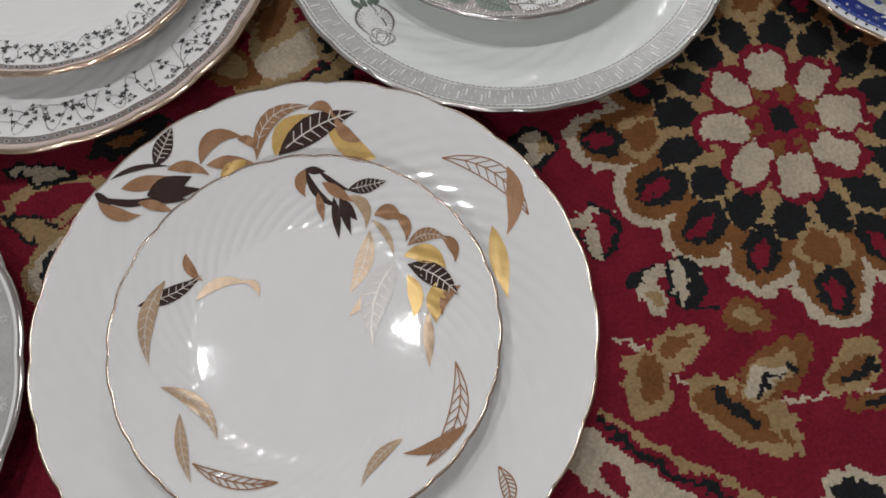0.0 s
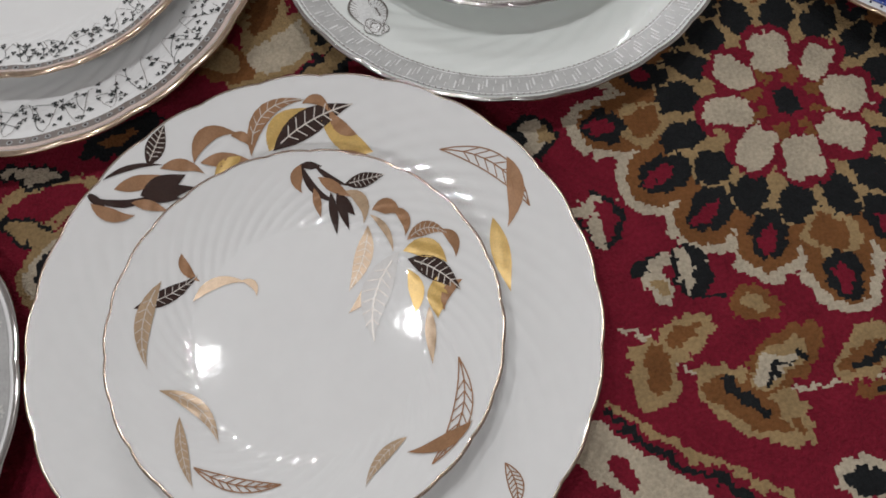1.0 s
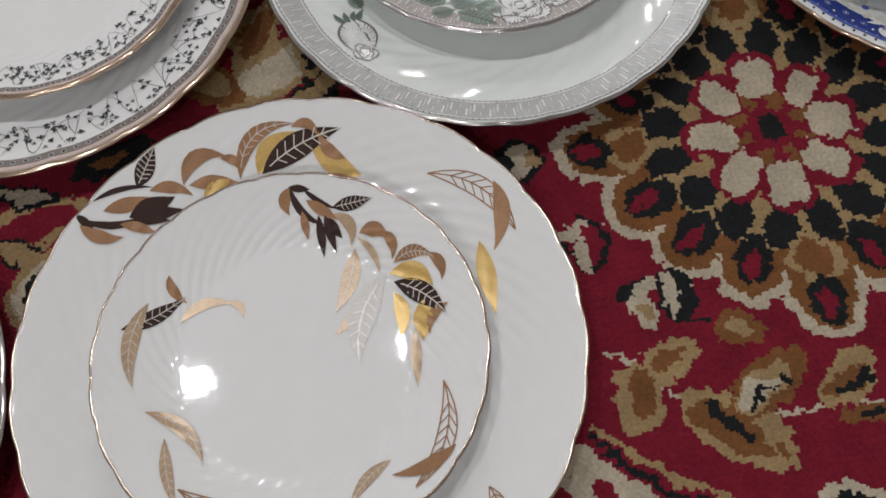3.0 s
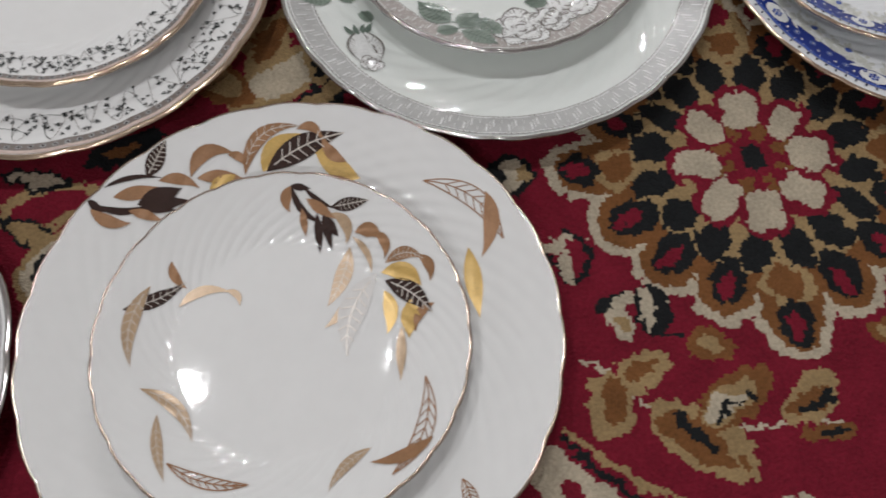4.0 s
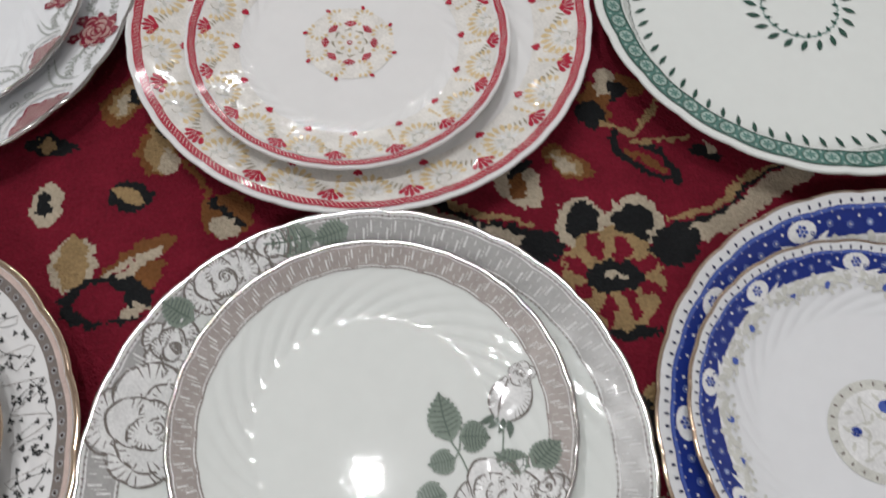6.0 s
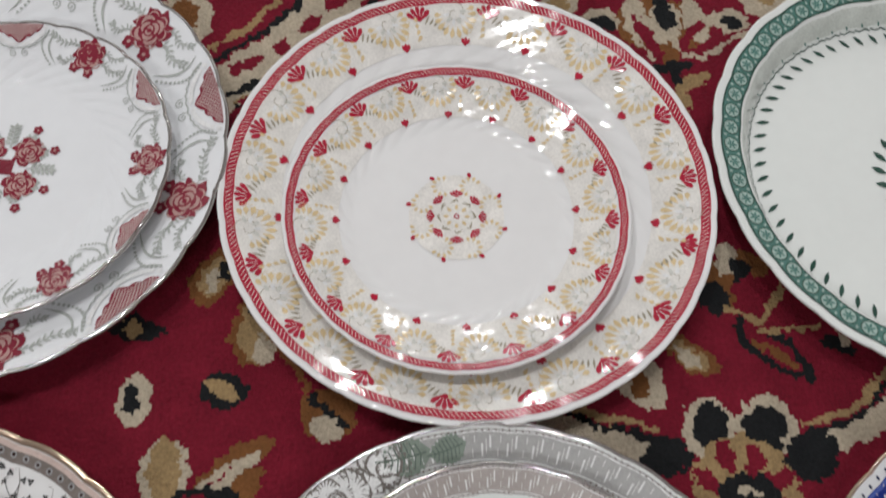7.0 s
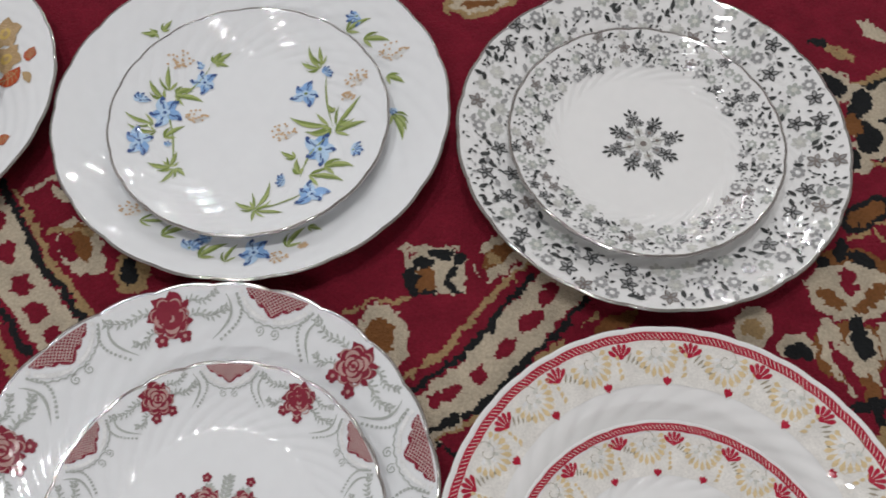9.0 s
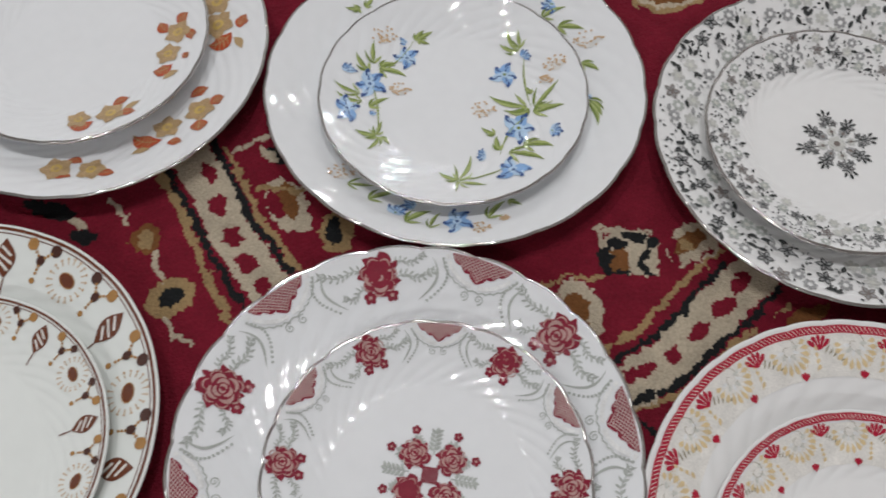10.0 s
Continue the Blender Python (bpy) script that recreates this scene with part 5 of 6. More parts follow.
def red_rose(p, x, y, r, turn):
    for i in range(7):
        u = radians(turn + 360 / 7 * i)
        d = (0.66, 0.56, 0.74, 0.60, 0.52, 0.72, 0.62)[i] * r
        p.disc(x + d * math.cos(u), y + d * math.sin(u), r * 0.42, r * (0.34 + 0.05 * (i % 2)), math.degrees(u) + 50, MAROON, 0.0002, 9)
        p.leaf((x + 0.75 * r * math.cos(u), y + 0.75 * r * math.sin(u)), (x + 1.16 * r * math.cos(u + 0.28), y + 1.16 * r * math.sin(u + 0.28)), r * 0.3, MAROON, 0.1, 0.0002, n=5)
    p.disc(x, y, r * 0.66, r * 0.66, 0, MAROON, 0.00022, 12)
    ox, oy = 0.12 * r * math.cos(turn), 0.12 * r * math.sin(turn)
    x, y = x + ox, y + oy
    for rad, n, w in ((0.16, 2, 0.13), (0.36, 3, 0.20), (0.60, 4, 0.20), (0.84, 7, 0.09)):
        for i in range(n):
            pts = []
            for j in range(8):
                u = radians(turn + 40 * n) + math.tau * (i + j / 7 * 0.86) / n
                q = rad * r * (0.9 + 0.2 * math.sin(math.pi * j / 7))
                pts.append((x + q * math.cos(u), y + q * math.sin(u)))
            p.ribbon(pts, [r * w * math.sin(math.pi * (j + 0.6) / 8) for j in range(8)], ROSE_PINK, 0.00034)


def posy(p, x, y, s, turn=0.0):
    for k in range(5):
        u = radians(72 * k + turn)
        p.disc(x + s * 0.6 * math.cos(u), y + s * 0.6 * math.sin(u), s * 0.45, s * 0.45, 0, MAROON, 0.0002, 7)
    p.disc(x, y, s * 0.3, s * 0.3, 0, ROSE_PINK, 0.0003, 6)


def sprig(p, plate, r0, a0, r1, a1, sc):
    """A curled grey stem with paired leaflets."""
    pts = [plate.polar(r0 + (r1 - r0) * k / 8 + 0.012 * math.sin(k * 0.9), a0 + (a1 - a0) * k / 8) for k in range(9)]
    p.ribbon(pts, 0.0006 * sc, SCROLL, 0.0001)
    for k in range(1, 9):
        (x, y), (u, v) = pts[k - 1], pts[k]
        d = math.atan2(v - y, u - x)
        for sd in (-1, 1):
            p.leaf((u, v), (u + 0.0042 * sc * math.cos(d + sd * 0.8), v + 0.0042 * sc * math.sin(d + sd * 0.8)), 0.0014 * sc, SCROLL, 0, 0.00012, n=4)
    e = pts[-1]
    p.ribbon([(e[0] + 0.0026 * sc * (1 - k / 14) * math.cos(0.75 * k), e[1] + 0.0026 * sc * (1 - k / 14) * math.sin(0.75 * k)) for k in range(13)], 0.0006 * sc, SCROLL, 0.0001)


def rose_border(plate, roses, tris, sc):
    R = plate.R
    p = Print(plate)
    for i in range(6):
        a = tris + 60 * i
        low = lambda g: 0.986 - 0.098 * (1 - abs(g)) ** 0.72 - 0.012 * abs(math.sin(3 * math.pi * g)) - 0.012 * max(0.0, 1 - 6 * abs(g))
        cols = 40
        for k in range(cols):
            g = (2 * k + 1) / cols - 1
            p.ribbon([plate.polar(0.988 + (low(g) - 0.988) * f / 4, a + 8.6 * g) for f in range(5)], 0.55 * R * 17.2 / cols * math.pi / 180 * 2, MAROON, 0.0)
        for k in range(-14, 15):
            for sd in (-1, 1):
                pts = []
                for f in range(13):
                    g, r = (k * 1.6 + sd * f) / 11.0, 0.988 - 0.0104 * f
                    if abs(g) < 0.98 and r > low(g) + 0.004:
                        pts.append(plate.polar(r, a + 8.6 * g))
                if len(pts) > 1:
                    p.ribbon(pts, 0.00052 * sc ** 0.5, LATTICE, 0.0002)
        for sd in (-1, 1):
            pts = [plate.polar(0.968 - 0.105 * math.sin(math.pi / 2 * k / 10) ** 0.7, a + sd * (9.8 * (1 - k / 10) ** 0.8)) for k in range(11)]
            for k in range(0, 10):
                p.disc(*pts[k], 0.0016 * sc, 0.0016 * sc, 0, WHITE_INK, 0.0003, 8)
            p.ribbon([plate.polar(0.950 - 0.105 * math.sin(math.pi / 2 * k / 10) ** 0.7 - 0.008 * (k % 2), a + sd * (11.0 * (1 - k / 10) ** 0.8)) for k in range(11)], 0.0008 * sc, SCROLL, 0.00036)
        p.cut("lattice_panel", "maroon lattice panel")
    p = Print(plate)
    for i in range(6):
        a = tris + 60 * i
        for sd in (-1, 1):
            for off, dotted in ((11.0, True), (14.0, False)):
                arc = [plate.polar(0.955 - 0.195 * k / 12, a + sd * (off - 2.6 * math.sin(math.pi * k / 12) + 3.5 * (k / 12) ** 2)) for k in range(13)]
                if dotted:
                    for q in arc:
                        p.disc(*q, 0.0010 * sc, 0.0010 * sc, 0, SCROLL, 0.0001, 6)
                else:
                    p.ribbon(arc, [0.0014 * sc * (0.15 + math.sin(math.pi * k / 12)) for k in range(13)], SCROLL, 0.0001)
            c = plate.polar(0.815, a + sd * 2.5)
            p.ribbon([(c[0] + 0.0032 * sc * (1 - k / 15) * math.cos(0.7 * k + a), c[1] + 0.0032 * sc * (1 - k / 15) * math.sin(0.7 * k + a)) for k in range(14)], 0.0007 * sc, SCROLL, 0.0001)
    for i in range(6):
        a = roses + 60 * i
        sprig(p, plate, 0.90, a + 4, 0.93, a + 17, sc)
        sprig(p, plate, 0.86, a - 5, 0.88, a - 16, sc)
        sprig(p, plate, 0.82, a + 5, 0.80, a + 12, sc * 0.8)
        sprig(p, plate, 0.92, a - 4, 0.95, a - 13, sc * 0.8)
    p.done("scroll_print", "grey scrolls and sprigs")
    p = Print(plate)
    for i in range(6):
        a = roses + 60 * i
        red_rose(p, *plate.polar(0.882, a), 0.0124 * sc, a * 1.7)
        p.cut("rose", "maroon rose")
        sd = 1 if i % 2 else -1
        posy(p, *plate.polar(0.785, a + 4 * sd), 0.0042 * sc, a)
        p.cut("floret", "small maroon floret")
        posy(p, *plate.polar(0.785, a - 3.5 * sd), 0.0042 * sc, a)
        p.cut("floret", "small maroon floret")


rose_border(mr_big, 50, 20, 1.0)
rose_border(mr_small, 6, 36, 0.72)
p = Print(mr_small)
cx, cy = 0.001, 0.002
for k in range(-4, 5):
    for sd in (0, 1):
        q = [(cx + k * 0.001, cy - 0.0048), (cx + k * 0.001, cy + 0.0048)]
        p.ribbon(q if sd else [(b - cy + cx, a - cx + cy) for a, b in q], 0.0006, MAROON, 0.0001 + 0.0001 * sd)
for i in range(4):
    a = radians(45 + 90 * i)
    red_rose(p, cx + 0.0148 * math.cos(a), cy + 0.0148 * math.sin(a), 0.0085, 90 * i)
    for d in (-0.32, 0.32):
        posy(p, cx + 0.0275 * math.cos(a + d), cy + 0.0275 * math.sin(a + d), 0.0028, 20 * i)
p.done("rose_medallion", "medallion of four maroon roses")
p = Print(mr_small)
for i in range(4):
    for fan_turn, reach in ((-0.42, 0.021), (0.0, 0.0245), (0.42, 0.021)):
        a = radians(90 * i) + fan_turn
        stem = [(cx + (0.012 + (reach - 0.012) * k / 5) * math.cos(a + 0.05 * k * fan_turn), cy + (0.012 + (reach - 0.012) * k / 5) * math.sin(a + 0.05 * k * fan_turn)) for k in range(6)]
        p.ribbon(stem, 0.0006, SCROLL, 0.0001)
        for k in range(1, 6):
            for sd in (-0.95, 0.95):
                d = a + sd
                p.leaf(stem[k], (stem[k][0] + 0.0044 * math.cos(d), stem[k][1] + 0.0044 * math.sin(d)), 0.0019, SCROLL, 0.1, 0.00012, n=5)
        p.leaf(stem[5], (stem[5][0] + 0.004 * math.cos(a), stem[5][1] + 0.004 * math.sin(a)), 0.0022, SCROLL, 0, 0.00012, n=5)
p.done("foliage_print", "grey foliage round the medallion")

# ---------------------------------------------------------------- black flower pair
bf_big, bf_small = pair("white china dinner plate with black and grey flower border", "white side plate with black flower border and star sprig", (0.0326, 0.934), 0.132, (0.0275, 0.9286), 0.092, CHINA, SILVER, tone="thin platinum edge line", scallops=24, wave=0.008, amp=0.00025)


def star_flower(p, x, y, r, turn, fill, line, lift=0.0002):
    for k in range(5):
        u = radians(72 * k + turn)
        p.leaf((x, y), (x + r * math.cos(u), y + r * math.sin(u)), r * 0.55, line, 0, lift, n=5)
        p.leaf((x + 0.15 * r * math.cos(u), y + 0.15 * r * math.sin(u)), (x + 0.82 * r * math.cos(u), y + 0.82 * r * math.sin(u)), r * 0.30, fill, 0, lift + 0.0001, n=4)
    p.disc(x, y, r * 0.18, r * 0.18, 0, line, lift + 0.00018, 6)


def round_flower(p, x, y, r, turn, fill, eye, lift=0.00015, n=7):
    for k in range(n):
        u = radians(360 / n * k + turn)
        p.disc(x + 0.62 * r * math.cos(u), y + 0.62 * r * math.sin(u), r * 0.36, r * 0.30, math.degrees(u), fill, lift, 7)
    p.disc(x, y, r * 0.36, r * 0.36, 0, eye, lift + 0.0001, 7)


def flower_scatter(plate, r0, r1, sc, seed):
    rg = random.Random(seed)
    spots = []
    def free(s):
        for _ in range(60):
            q = plate.polar(math.sqrt(rg.uniform(r0 * r0, r1 * r1)), rg.uniform(0, 360))
            if all(math.dist(q, c) > s + t for c, t in spots):
                spots.append((q, s))
                return q
    p = Print(plate)
    for _ in range(28):
        q = free(0.0058 * sc)
        if q:
            star_flower(p, *q, 0.0066 * sc, rg.uniform(0, 72), MID_GREY, rg.choice((BLACK_INK, BLACK_INK, GREY_LINE)))
            p.cut("star_flower", "black star flower")
    for _ in range(34):
        q = free(0.0048 * sc)
        if q:
            round_flower(p, *q, 0.0050 * sc, rg.uniform(0, 60), MID_GREY if rg.random() < 0.6 else SCROLL, WHITE_INK)
            p.cut("round_flower", "grey round flower")
    for _ in range(34):
        q = free(0.0046 * sc)
        if q:
            round_flower(p, *q, 0.0056 * sc, rg.uniform(0, 60), SCROLL if rg.random() < 0.4 else LIGHT_GREY, LACE, n=6)
            p.cut("round_flower", "pale grey round flower")
    p = Print(plate)
    for _ in range(460):
        q = free(0.0013 * sc)
        if q:
            t = rg.uniform(0, math.tau)
            s = rg.choice((0.0020, 0.0022, 0.0026, 0.0046)) * sc
            ink = BLACK_INK if rg.random() < 0.72 else MID_GREY
            p.leaf((q[0] - s * 0.8 * math.cos(t), q[1] - s * 0.8 * math.sin(t)), (q[0] + s * 0.8 * math.cos(t), q[1] + s * 0.8 * math.sin(t)), s * 0.72, ink, 0.05, 0.0002, n=5)
            if rg.random() < 0.35:
                p.ribbon(bend(q, (q[0] + 0.004 * sc * math.cos(t + 2), q[1] + 0.004 * sc * math.sin(t + 2)), 0.0008, 4), 0.0003, MID_GREY, 0.0001)
    tagged(p.done("leaf_print", "scattered small black leaves"), kind="stuff")


flower_scatter(bf_big, 0.735, 0.975, 1.0, 21)
flower_scatter(bf_small, 0.71, 0.965, 0.72, 22)
p = Print(bf_small)
round_flower(p, 0, 0, 0.0066, 0, LIGHT_GREY, GREY_LINE, n=8)
for i in range(8):
    a = radians(45 * i + 20)
    d = 0.0165 if i % 2 else 0.0205
    c, q = math.cos(a), math.sin(a)
    star_flower(p, d * c, d * q, 0.0060 if i % 2 else 0.0050, 45 * i + 20, MID_GREY, BLACK_INK)
    round_flower(p, 0.0102 * c, 0.0102 * q, 0.0036, 45 * i, MID_GREY if i % 2 else LIGHT_GREY, GREY_LINE, 0.0001)
    p.ribbon([(0.006 * c, 0.006 * q), (d * c, d * q)], 0.0006, BLACK_INK, 0.0001)
    for sd in (-1, 1):
        b = a + sd * 0.21
        if i % 2 == 0:
            star_flower(p, 0.0172 * math.cos(b), 0.0172 * math.sin(b), 0.0034, 45 * i, MID_GREY, BLACK_INK)
        p.leaf(((d + 0.003) * math.cos(a + 0.08 * sd), (d + 0.003) * math.sin(a + 0.08 * sd)), ((d + 0.0072) * math.cos(a + 0.17 * sd), (d + 0.0072) * math.sin(a + 0.17 * sd)), 0.0020, BLACK_INK, 0, 0.0002, n=4)
    p.leaf(((d + 0.004) * c, (d + 0.004) * q), ((d + 0.0095) * c, (d + 0.0095) * q), 0.0022, BLACK_INK, 0, 0.0002, n=4)
p.done("star_sprig", "star-shaped black sprig")

# ---------------------------------------------------------------- bellflower pair
bl_big, bl_small = pair("white swirl china dinner plate with blue bellflowers", "white side plate with sprays of blue bellflowers", (-0.240, 0.929), 0.134, (-0.2393, 0.917), 0.0935, CHINA_COOL, SILVER, tone="thin grey edge line", scallops=22, wave=0.008, twist=0.8, edge_w=0.0007)


def green_leaves(plate, rows):
    p = Print(plate)
    for x0, y0, x1, y1, w, sag in rows:
        p.leaf(mm(x0, y0), mm(x1, y1), w * 0.00122, GRASS, sag, 0.0001, None, n=8, tip=0.85)
        p.leaf(mm(x0, y0), mm(x1, y1), w * 0.00062, FRESH, sag * 1.25 + 0.02, 0.00022, None, n=8, tip=0.85)
        if w > 2.0:
            dx, dy = x1 - x0, y1 - y0
            for f, turn in ((0.62, 0.55), (0.5, -0.6)):
                c, d = f * math.cos(turn), f * math.sin(turn)
                p.leaf(mm(x0, y0), mm(x0 + c * dx - d * dy, y0 + d * dx + c * dy), w * 0.00072, GRASS if turn > 0 else FRESH, sag + 0.12 * turn, 0.00014, None, n=6, tip=0.8)
        p.cut("leaf", "slender green leaf")


def bells(plate, rows, sprigs):
    p = Print(plate)
    for n, (x, y, r) in enumerate(rows):
        x, y, r, t = x * 0.001, y * 0.001, r * 0.00120, 47 * n
        open_ = r > 0.0095
        for k in range(5 if r > 0.0055 else 3):
            u = radians(t + (72 * k + 14 * math.sin(3 * k + n) if open_ else 33 * k))
            d = r * (1.0 if (k + n) % 3 else 0.78)
            q = (x + d * math.cos(u), y + d * math.sin(u))
            p.leaf((x, y), q, r * 0.60, SKY if (k + n) % 2 else PALE_SKY, 0.10, 0.0002, n=8, tip=0.72)
            e = (x + 0.45 * d * math.cos(u + 0.22), y + 0.45 * d * math.sin(u + 0.22))
            p.leaf(e, q, r * 0.12, DEEP_BLUE, 0.12, 0.0003, n=5)
            p.leaf((x, y), (x + 0.7 * d * math.cos(u), y + 0.7 * d * math.sin(u)), r * 0.07, DEEP_BLUE, 0.05, 0.0003, n=5)
            p.leaf((x + 0.72 * d * math.cos(u), y + 0.72 * d * math.sin(u)), q, r * 0.20, DEEP_BLUE, 0.0, 0.00034, n=4, tip=0.7)
        p.disc(x, y, r * 0.26, r * 0.22, t, PALE_SKY, 0.00036, 9)
        p.disc(x, y, r * 0.10, r * 0.10, 0, DEEP_BLUE if n % 3 else GRASS, 0.00042, 7)
        p.cut("bellflower", "blue bellflower")
    p = Print(plate)
    rg = random.Random(9)
    for x, y, r in sprigs:
        for _ in range(26):
            a, d = rg.uniform(0, math.tau), r * 0.001 * math.sqrt(rg.random())
            q = (x * 0.001 + d * math.cos(a), y * 0.001 + d * math.sin(a) * 0.8)
            p.disc(*q, 0.0010, 0.0009, 0, TAN, 0.0002, 6)
            p.ribbon([q, (x * 0.001 + 0.3 * (q[0] - x * 0.001), y * 0.001 - 0.6 * r * 0.001)], 0.0003, BEIGE, 0.0001)
        p.cut("seed_sprig", "sprig of small tan seeds")


green_leaves(bl_small, [(39.3, 51, 28.3, 68, 2.5, .1), (40.3, 54, 36.3, 68, 2.3, .05), (38.3, 51, 24.3, 56, 2.7, .1), (52.3, 4, 24.3, 8, 3.8, .1), (54.3, 2, 37.3, -2, 3.3, .2), (57.3, 4, 71.3, 28, 2.8, 0), (57.3, -1, 78.3, 6, 3.8, .08), (54.3, 16, 48.3, 22, 2.7, .1), (34.3, -24, 23.3, -20, 2.5, .1), (39.3, -37, 35.3, -25, 3.1, .1), (45.3, -38, 70.3, -44, 3.5, .1), (54.3, -31, 75.3, -32, 3.9, .15), (44, 47, 56, 2, 1.1, -.05), (54, -4, 40, -42, 1.1, -.1)])
green_leaves(bl_small, [(15.3, -68, 20.3, -44, 2.5, -.1), (15.3, -68, 1.3, -63, 2.8, .1), (16.3, -70, 35.3, -70, 2.5, 0), (15.3, -68, 16.3, -80, 1.9, 0), (17.3, -68, 6.3, -68, 2, 0), (-46.7, -41, -45.7, -27, 2.4, 0), (-46.7, -41, -61.7, -41, 3, .1), (-44.7, -42, -49.7, -56, 2.3, .1), (-43.7, -42, -35.7, -47, 2.3, .1), (18, -68, 48, -50, 1.0, -.05), (-46, -40, -62, 8, 1.0, -.05)])
green_leaves(bl_small, [(-62.7, -14, -81.7, -13, 2.2, .15), (-65.7, -8, -84.7, -5, 2.4, .1), (-63.7, 13, -75.7, 25, 3, .1), (-61.7, 20, -65.7, 39, 2.7, .05), (-57.7, 17, -36.7, 14, 3.3, .1), (-57.7, 19, -46.7, 25, 2.7, .1), (-34.7, 51, -25.7, 58, 2.8, 0), (-35.7, 49, -25.7, 47, 2.3, 0), (-37.7, 48, -33.7, 57, 2.5, 0), (-56.7, -18, -44.7, -7, 2.8, .1), (-60, 10, -38, 48, 1.0, -.08)])
bells(bl_small, [(49.3, -16, 12.2), (-60.7, 2, 11.3), (-70.7, -25, 10.5), (32.3, 29, 10.2), (-39.7, 31, 9.1), (50.3, -54, 11), (72.3, -17, 6.6), (43.3, 47, 5), (-77.7, 7, 5.9), (-52.7, -24, 3.6), (29.3, -43, 5), (-43.7, 45, 4.1)], [(67.3, 41, 8.9), (23.3, -5, 8.9), (-59.7, 45, 9.4), (-38.7, 2, 7.6), (62.3, 28, 4.6)])
green_leaves(bl_big, [(-40, -104, -23, -93, 3.1, .1), (-12, -118, 3, -104, 3.6, .1), (5, -120, 9, -104, 2.1, .1), (41, -104, 50, -86, 3.1, .1), (51, -86, 61, -89, 2.3, .1), (-57, -94, -38, -90, 2.3, 0), (86, 42, 100, 35, 3.3, .1), (94, 9, 104, -14, 3.1, .1), (94, 11, 106, -6, 2.5, .1), (65, 73, 85, 71, 3.6, .1), (52, 80, 69, 90, 3, .1), (-85, 62, -95, 59, 2.5, .1), (-81, 64, -76, 74, 2.4, 0), (-88, 63, -82, 58, 2.4, 0)])
bells(bl_big, [(-20, -111, 7.6), (21, -110, 10.5), (-10, -101, 6.6), (58, 92, 7.3), (93, 14, 4.9)], [(-62, -85, 10.2), (38, -113, 6.2), (51, -102, 3), (89, 62, 10.7)])

# ---------------------------------------------------------------- orange flower pair
of_big, of_small = pair("white china dinner plate with orange and gold flower clusters", "white side plate with orange and gold flower clusters", (-0.508, 0.911), 0.130, (-0.516, 0.915), 0.094, CHINA_COOL, SILVER, tone="thin gilt-grey edge line", scallops=26, wave=0.006, amp=0.0002, edge_w=0.0008)


def orange_cluster(plate, flowers, leaves):
    p = Print(plate)
    for x0, y0, x1, y1, w, sag in leaves:
        p.leaf(mm(x0, y0), mm(x1, y1), w * 0.00135, ORANGE if w > 4.5 else OCHRE, sag, 0.0001, OCHRE if w > 4.5 else None, n=7)
        p.cut("leaf", "orange leaf" if w > 4.5 else "ochre leaf")
    for n, (x, y, r) in enumerate(flowers):
        x, y, r = x * 0.001, y * 0.001, r * 0.0012
        for k in range(5):
            u = radians(72 * k + 31 * n)
            p.leaf((x, y), (x + r * math.cos(u), y + r * math.sin(u)), r * 0.8, OCHRE, 0.05, 0.0002, TAN, n=6)
        p.disc(x, y, r * 0.34, r * 0.34, 0, LEMON, 0.0004, 9)
        p.disc(x, y, r * 0.16, r * 0.16, 0, OCHRE, 0.0005, 7)
        p.cut("flower", "ochre flower with a yellow eye")


orange_cluster(of_big, [(94, -34, 10), (75, -51, 9.6), (82, 46, 11), (75, 67, 11.3), (14, -100, 9.7), (38, -97, 9)], [(76, -63, 53, -61, 9.6, .2), (82, -22, 93, -12, 7.1, .1), (100, -29, 109, -22, 7.8, .1), (97, -43, 101, -55, 9.2, 0), (81, -67, 92, -65, 5.7, .1), (59, -79, 71, -73, 4.2, .1), (95, 39, 80, 27, 11.3, .2), (101, 42, 103, 54, 7.8, .1), (98, 34, 108, 23, 4.4, .1), (17, -90, 28, -91, 5.1, .1), (42, -99, 56, -98, 5.5, 0), (10, -108, 28, -106, 6, .1)])
orange_cluster(of_small, [(67, 23, 9.2), (66, 3, 8.5), (45, -57, 9.1), (25, -66, 7.6), (19, 67, 8.4)], [(73, -7, 60, -14, 8.5, .2), (59, 24, 49, 32, 6.4, .1), (64, 31, 70, 40, 7.1, .1), (75, 18, 83, 21, 7.1, .1), (79, -2, 83, 3, 4.9, 0), (43, -49, 52, -40, 6, .1), (53, -56, 62, -43, 4.2, .1), (51, -56, 63, -54, 5.7, 0), (36, -66, 22, -74, 7.9, .2), (17, 60, 34, 58, 6.6, 0), (71, -22, 81, -14, 4.4, .1)])

# ---------------------------------------------------------------- brown lantern pair
ln_big, ln_small = pair("white china dinner plate with brown lantern and sunburst border", "white side plate with brown lantern and sunburst border", (-0.4975, 0.622), 0.136, (-0.482, 0.610), 0.098, CHINA_GREEN, None, scallops=20, wave=0.002, amp=0.00012)


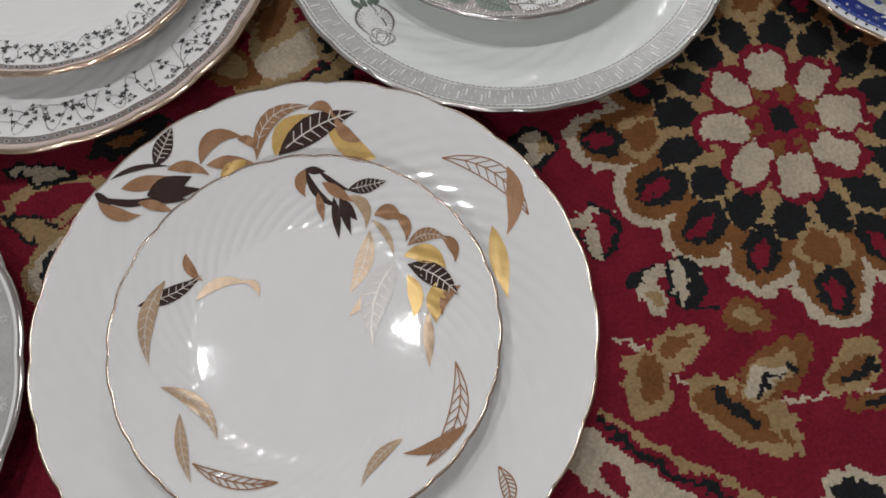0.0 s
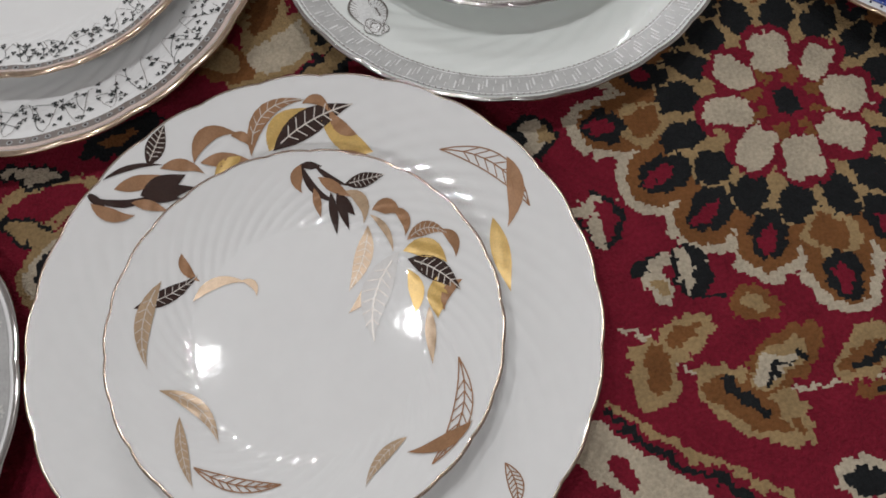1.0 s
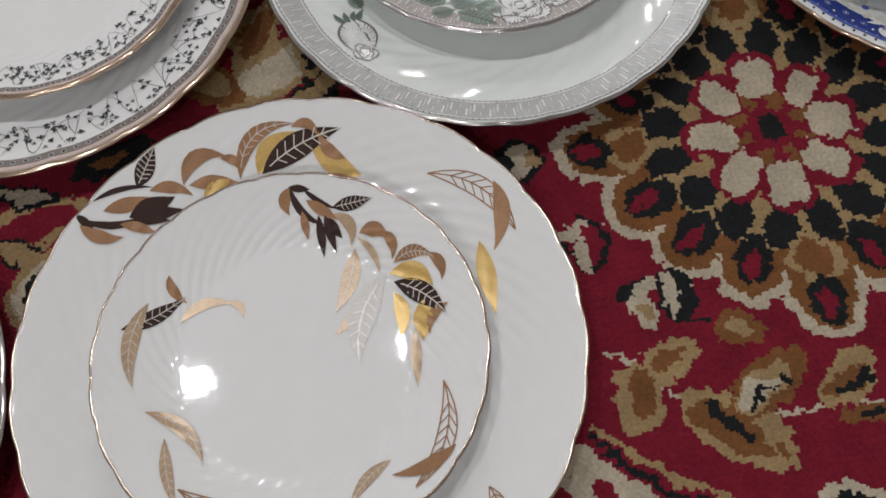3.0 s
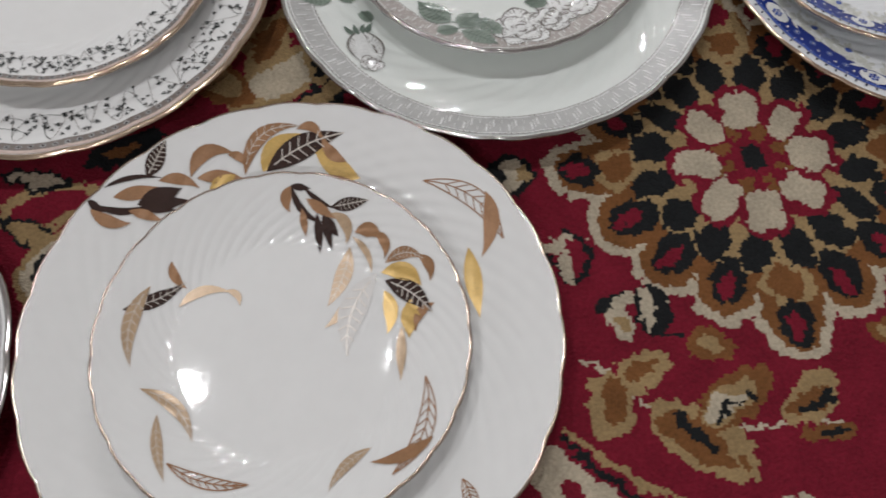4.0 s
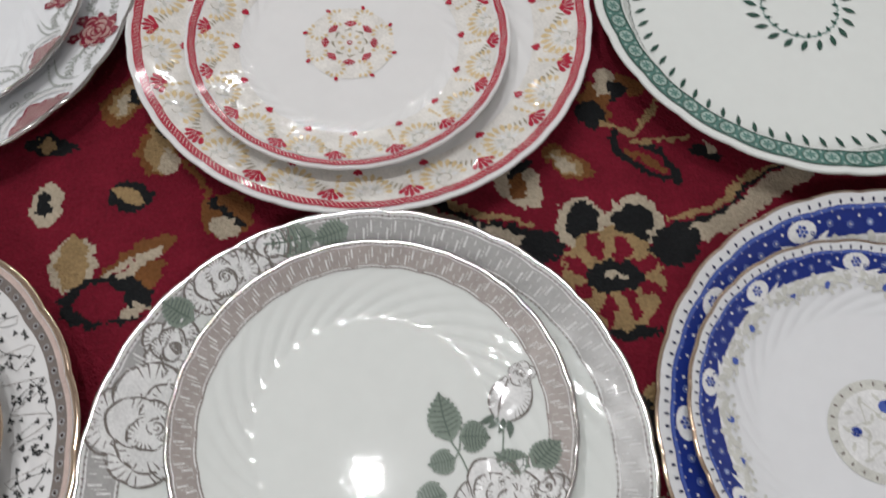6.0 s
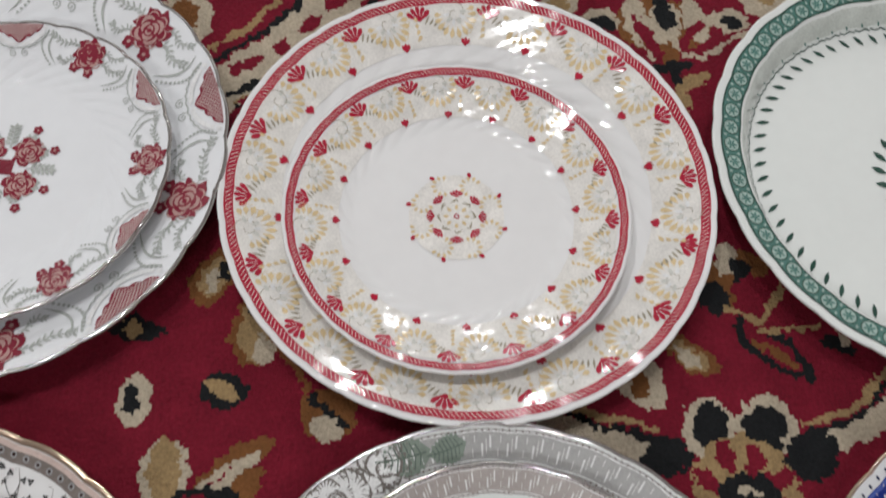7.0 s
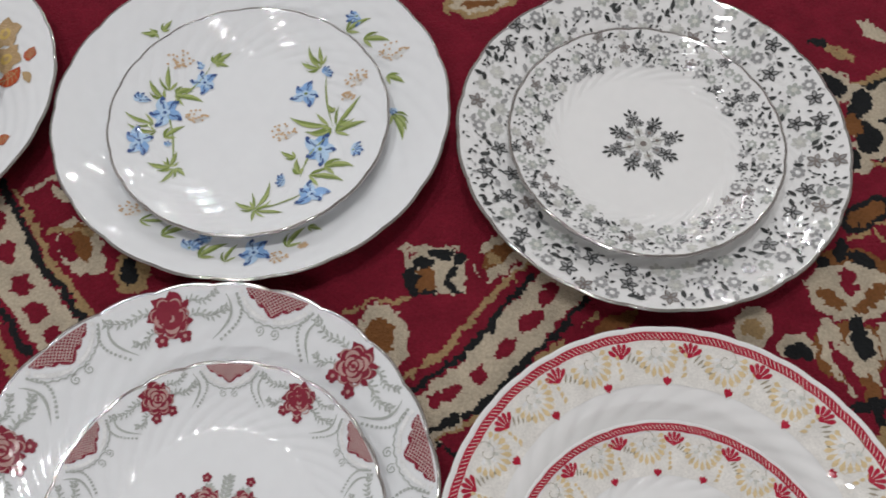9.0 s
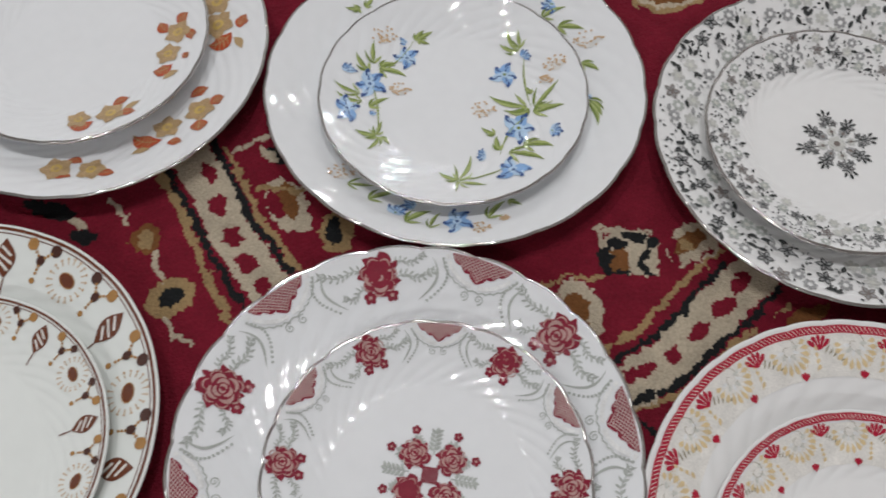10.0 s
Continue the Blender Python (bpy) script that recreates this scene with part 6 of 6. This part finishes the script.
def lantern_border(plate, first, sc):
    p = Print(plate)
    p.ring(0.985, 0.0016 * sc, CHESTNUT, n=200)
    p.ring(0.965, 0.0006 * sc, CHESTNUT, n=200)
    p.done("rim_line", "double brown rim line")
    p = Print(plate)
    for i in range(8):
        a = first + 45 * i
        q0, q1 = plate.polar(0.765, a - 1), plate.polar(0.945, a + 1)
        p.leaf(q0, q1, 0.0115 * sc, CHESTNUT, 0, 0.0001, n=8)
        for k in (-1, 0, 1):
            p.ribbon([plate.polar(0.835 + 0.034 * k, a - 2.6 + 0.8 * abs(k)), plate.polar(0.872 + 0.034 * k, a + 2.6 - 0.8 * abs(k))], 0.0014 * sc, BEIGE, 0.0003)
        p.ribbon([plate.polar(0.69, a - 1.5), q0], 0.0009 * sc, CHESTNUT, 0.0001)
        p.cut("lantern", "striped brown lantern")
        b = a + 22.5
        x, y = plate.polar(0.86, b)
        p.disc(x, y, 0.0050 * sc, 0.0032 * sc, b + 80, CHESTNUT, 0.0003, 12)
        p.disc(x, y, 0.0056 * sc, 0.0038 * sc, b + 80, AMBER, 0.0001, 12)
        for k in range(18):
            u = radians(20 * k)
            p.ribbon([(x + 0.0085 * sc * math.cos(u), y + 0.0085 * sc * math.sin(u)), (x + 0.0105 * sc * math.cos(u), y + 0.0105 * sc * math.sin(u))], 0.0006 * sc, TAN, 0.0001)
            p.disc(x + 0.0115 * sc * math.cos(u), y + 0.0115 * sc * math.sin(u), 0.0008 * sc, 0.0008 * sc, 0, TAN, 0.0001, 5)
        p.cut("sunburst", "brown oval with amber rays")
        for sd in (-1, 1):
            m = a + sd * 11.25
            p.disc(*plate.polar(0.885, m), 0.0030 * sc, 0.0026 * sc, m, DARK_DOT, 0.0001, 8)
            p.disc(*plate.polar(0.945, m - sd * 4), 0.0034 * sc, 0.0032 * sc, m, AMBER, 0.0001, 9)
            x, y = plate.polar(0.948, m + sd * 3.5)
            p.disc(x, y, 0.0034 * sc, 0.0034 * sc, m, DARK_DOT, 0.0001, 4)
            for r1, b1 in ((0.945, m - sd * 4), (0.948, m + sd * 3.5), (0.80, m)):
                for f in (0.3, 0.5, 0.7):
                    p.disc(*plate.polar(0.885 + (r1 - 0.885) * f, m + (b1 - m) * f), 0.0010 * sc, 0.0010 * sc, 0, AMBER, 0.0001, 5)
            p.disc(*plate.polar(0.79, m), 0.0018 * sc, 0.0018 * sc, 0, AMBER, 0.0001, 6)
    p.done("beaded_chain", "amber and brown beaded chains")


lantern_border(ln_big, 0, 1.15)
lantern_border(ln_small, 23, 0.85)
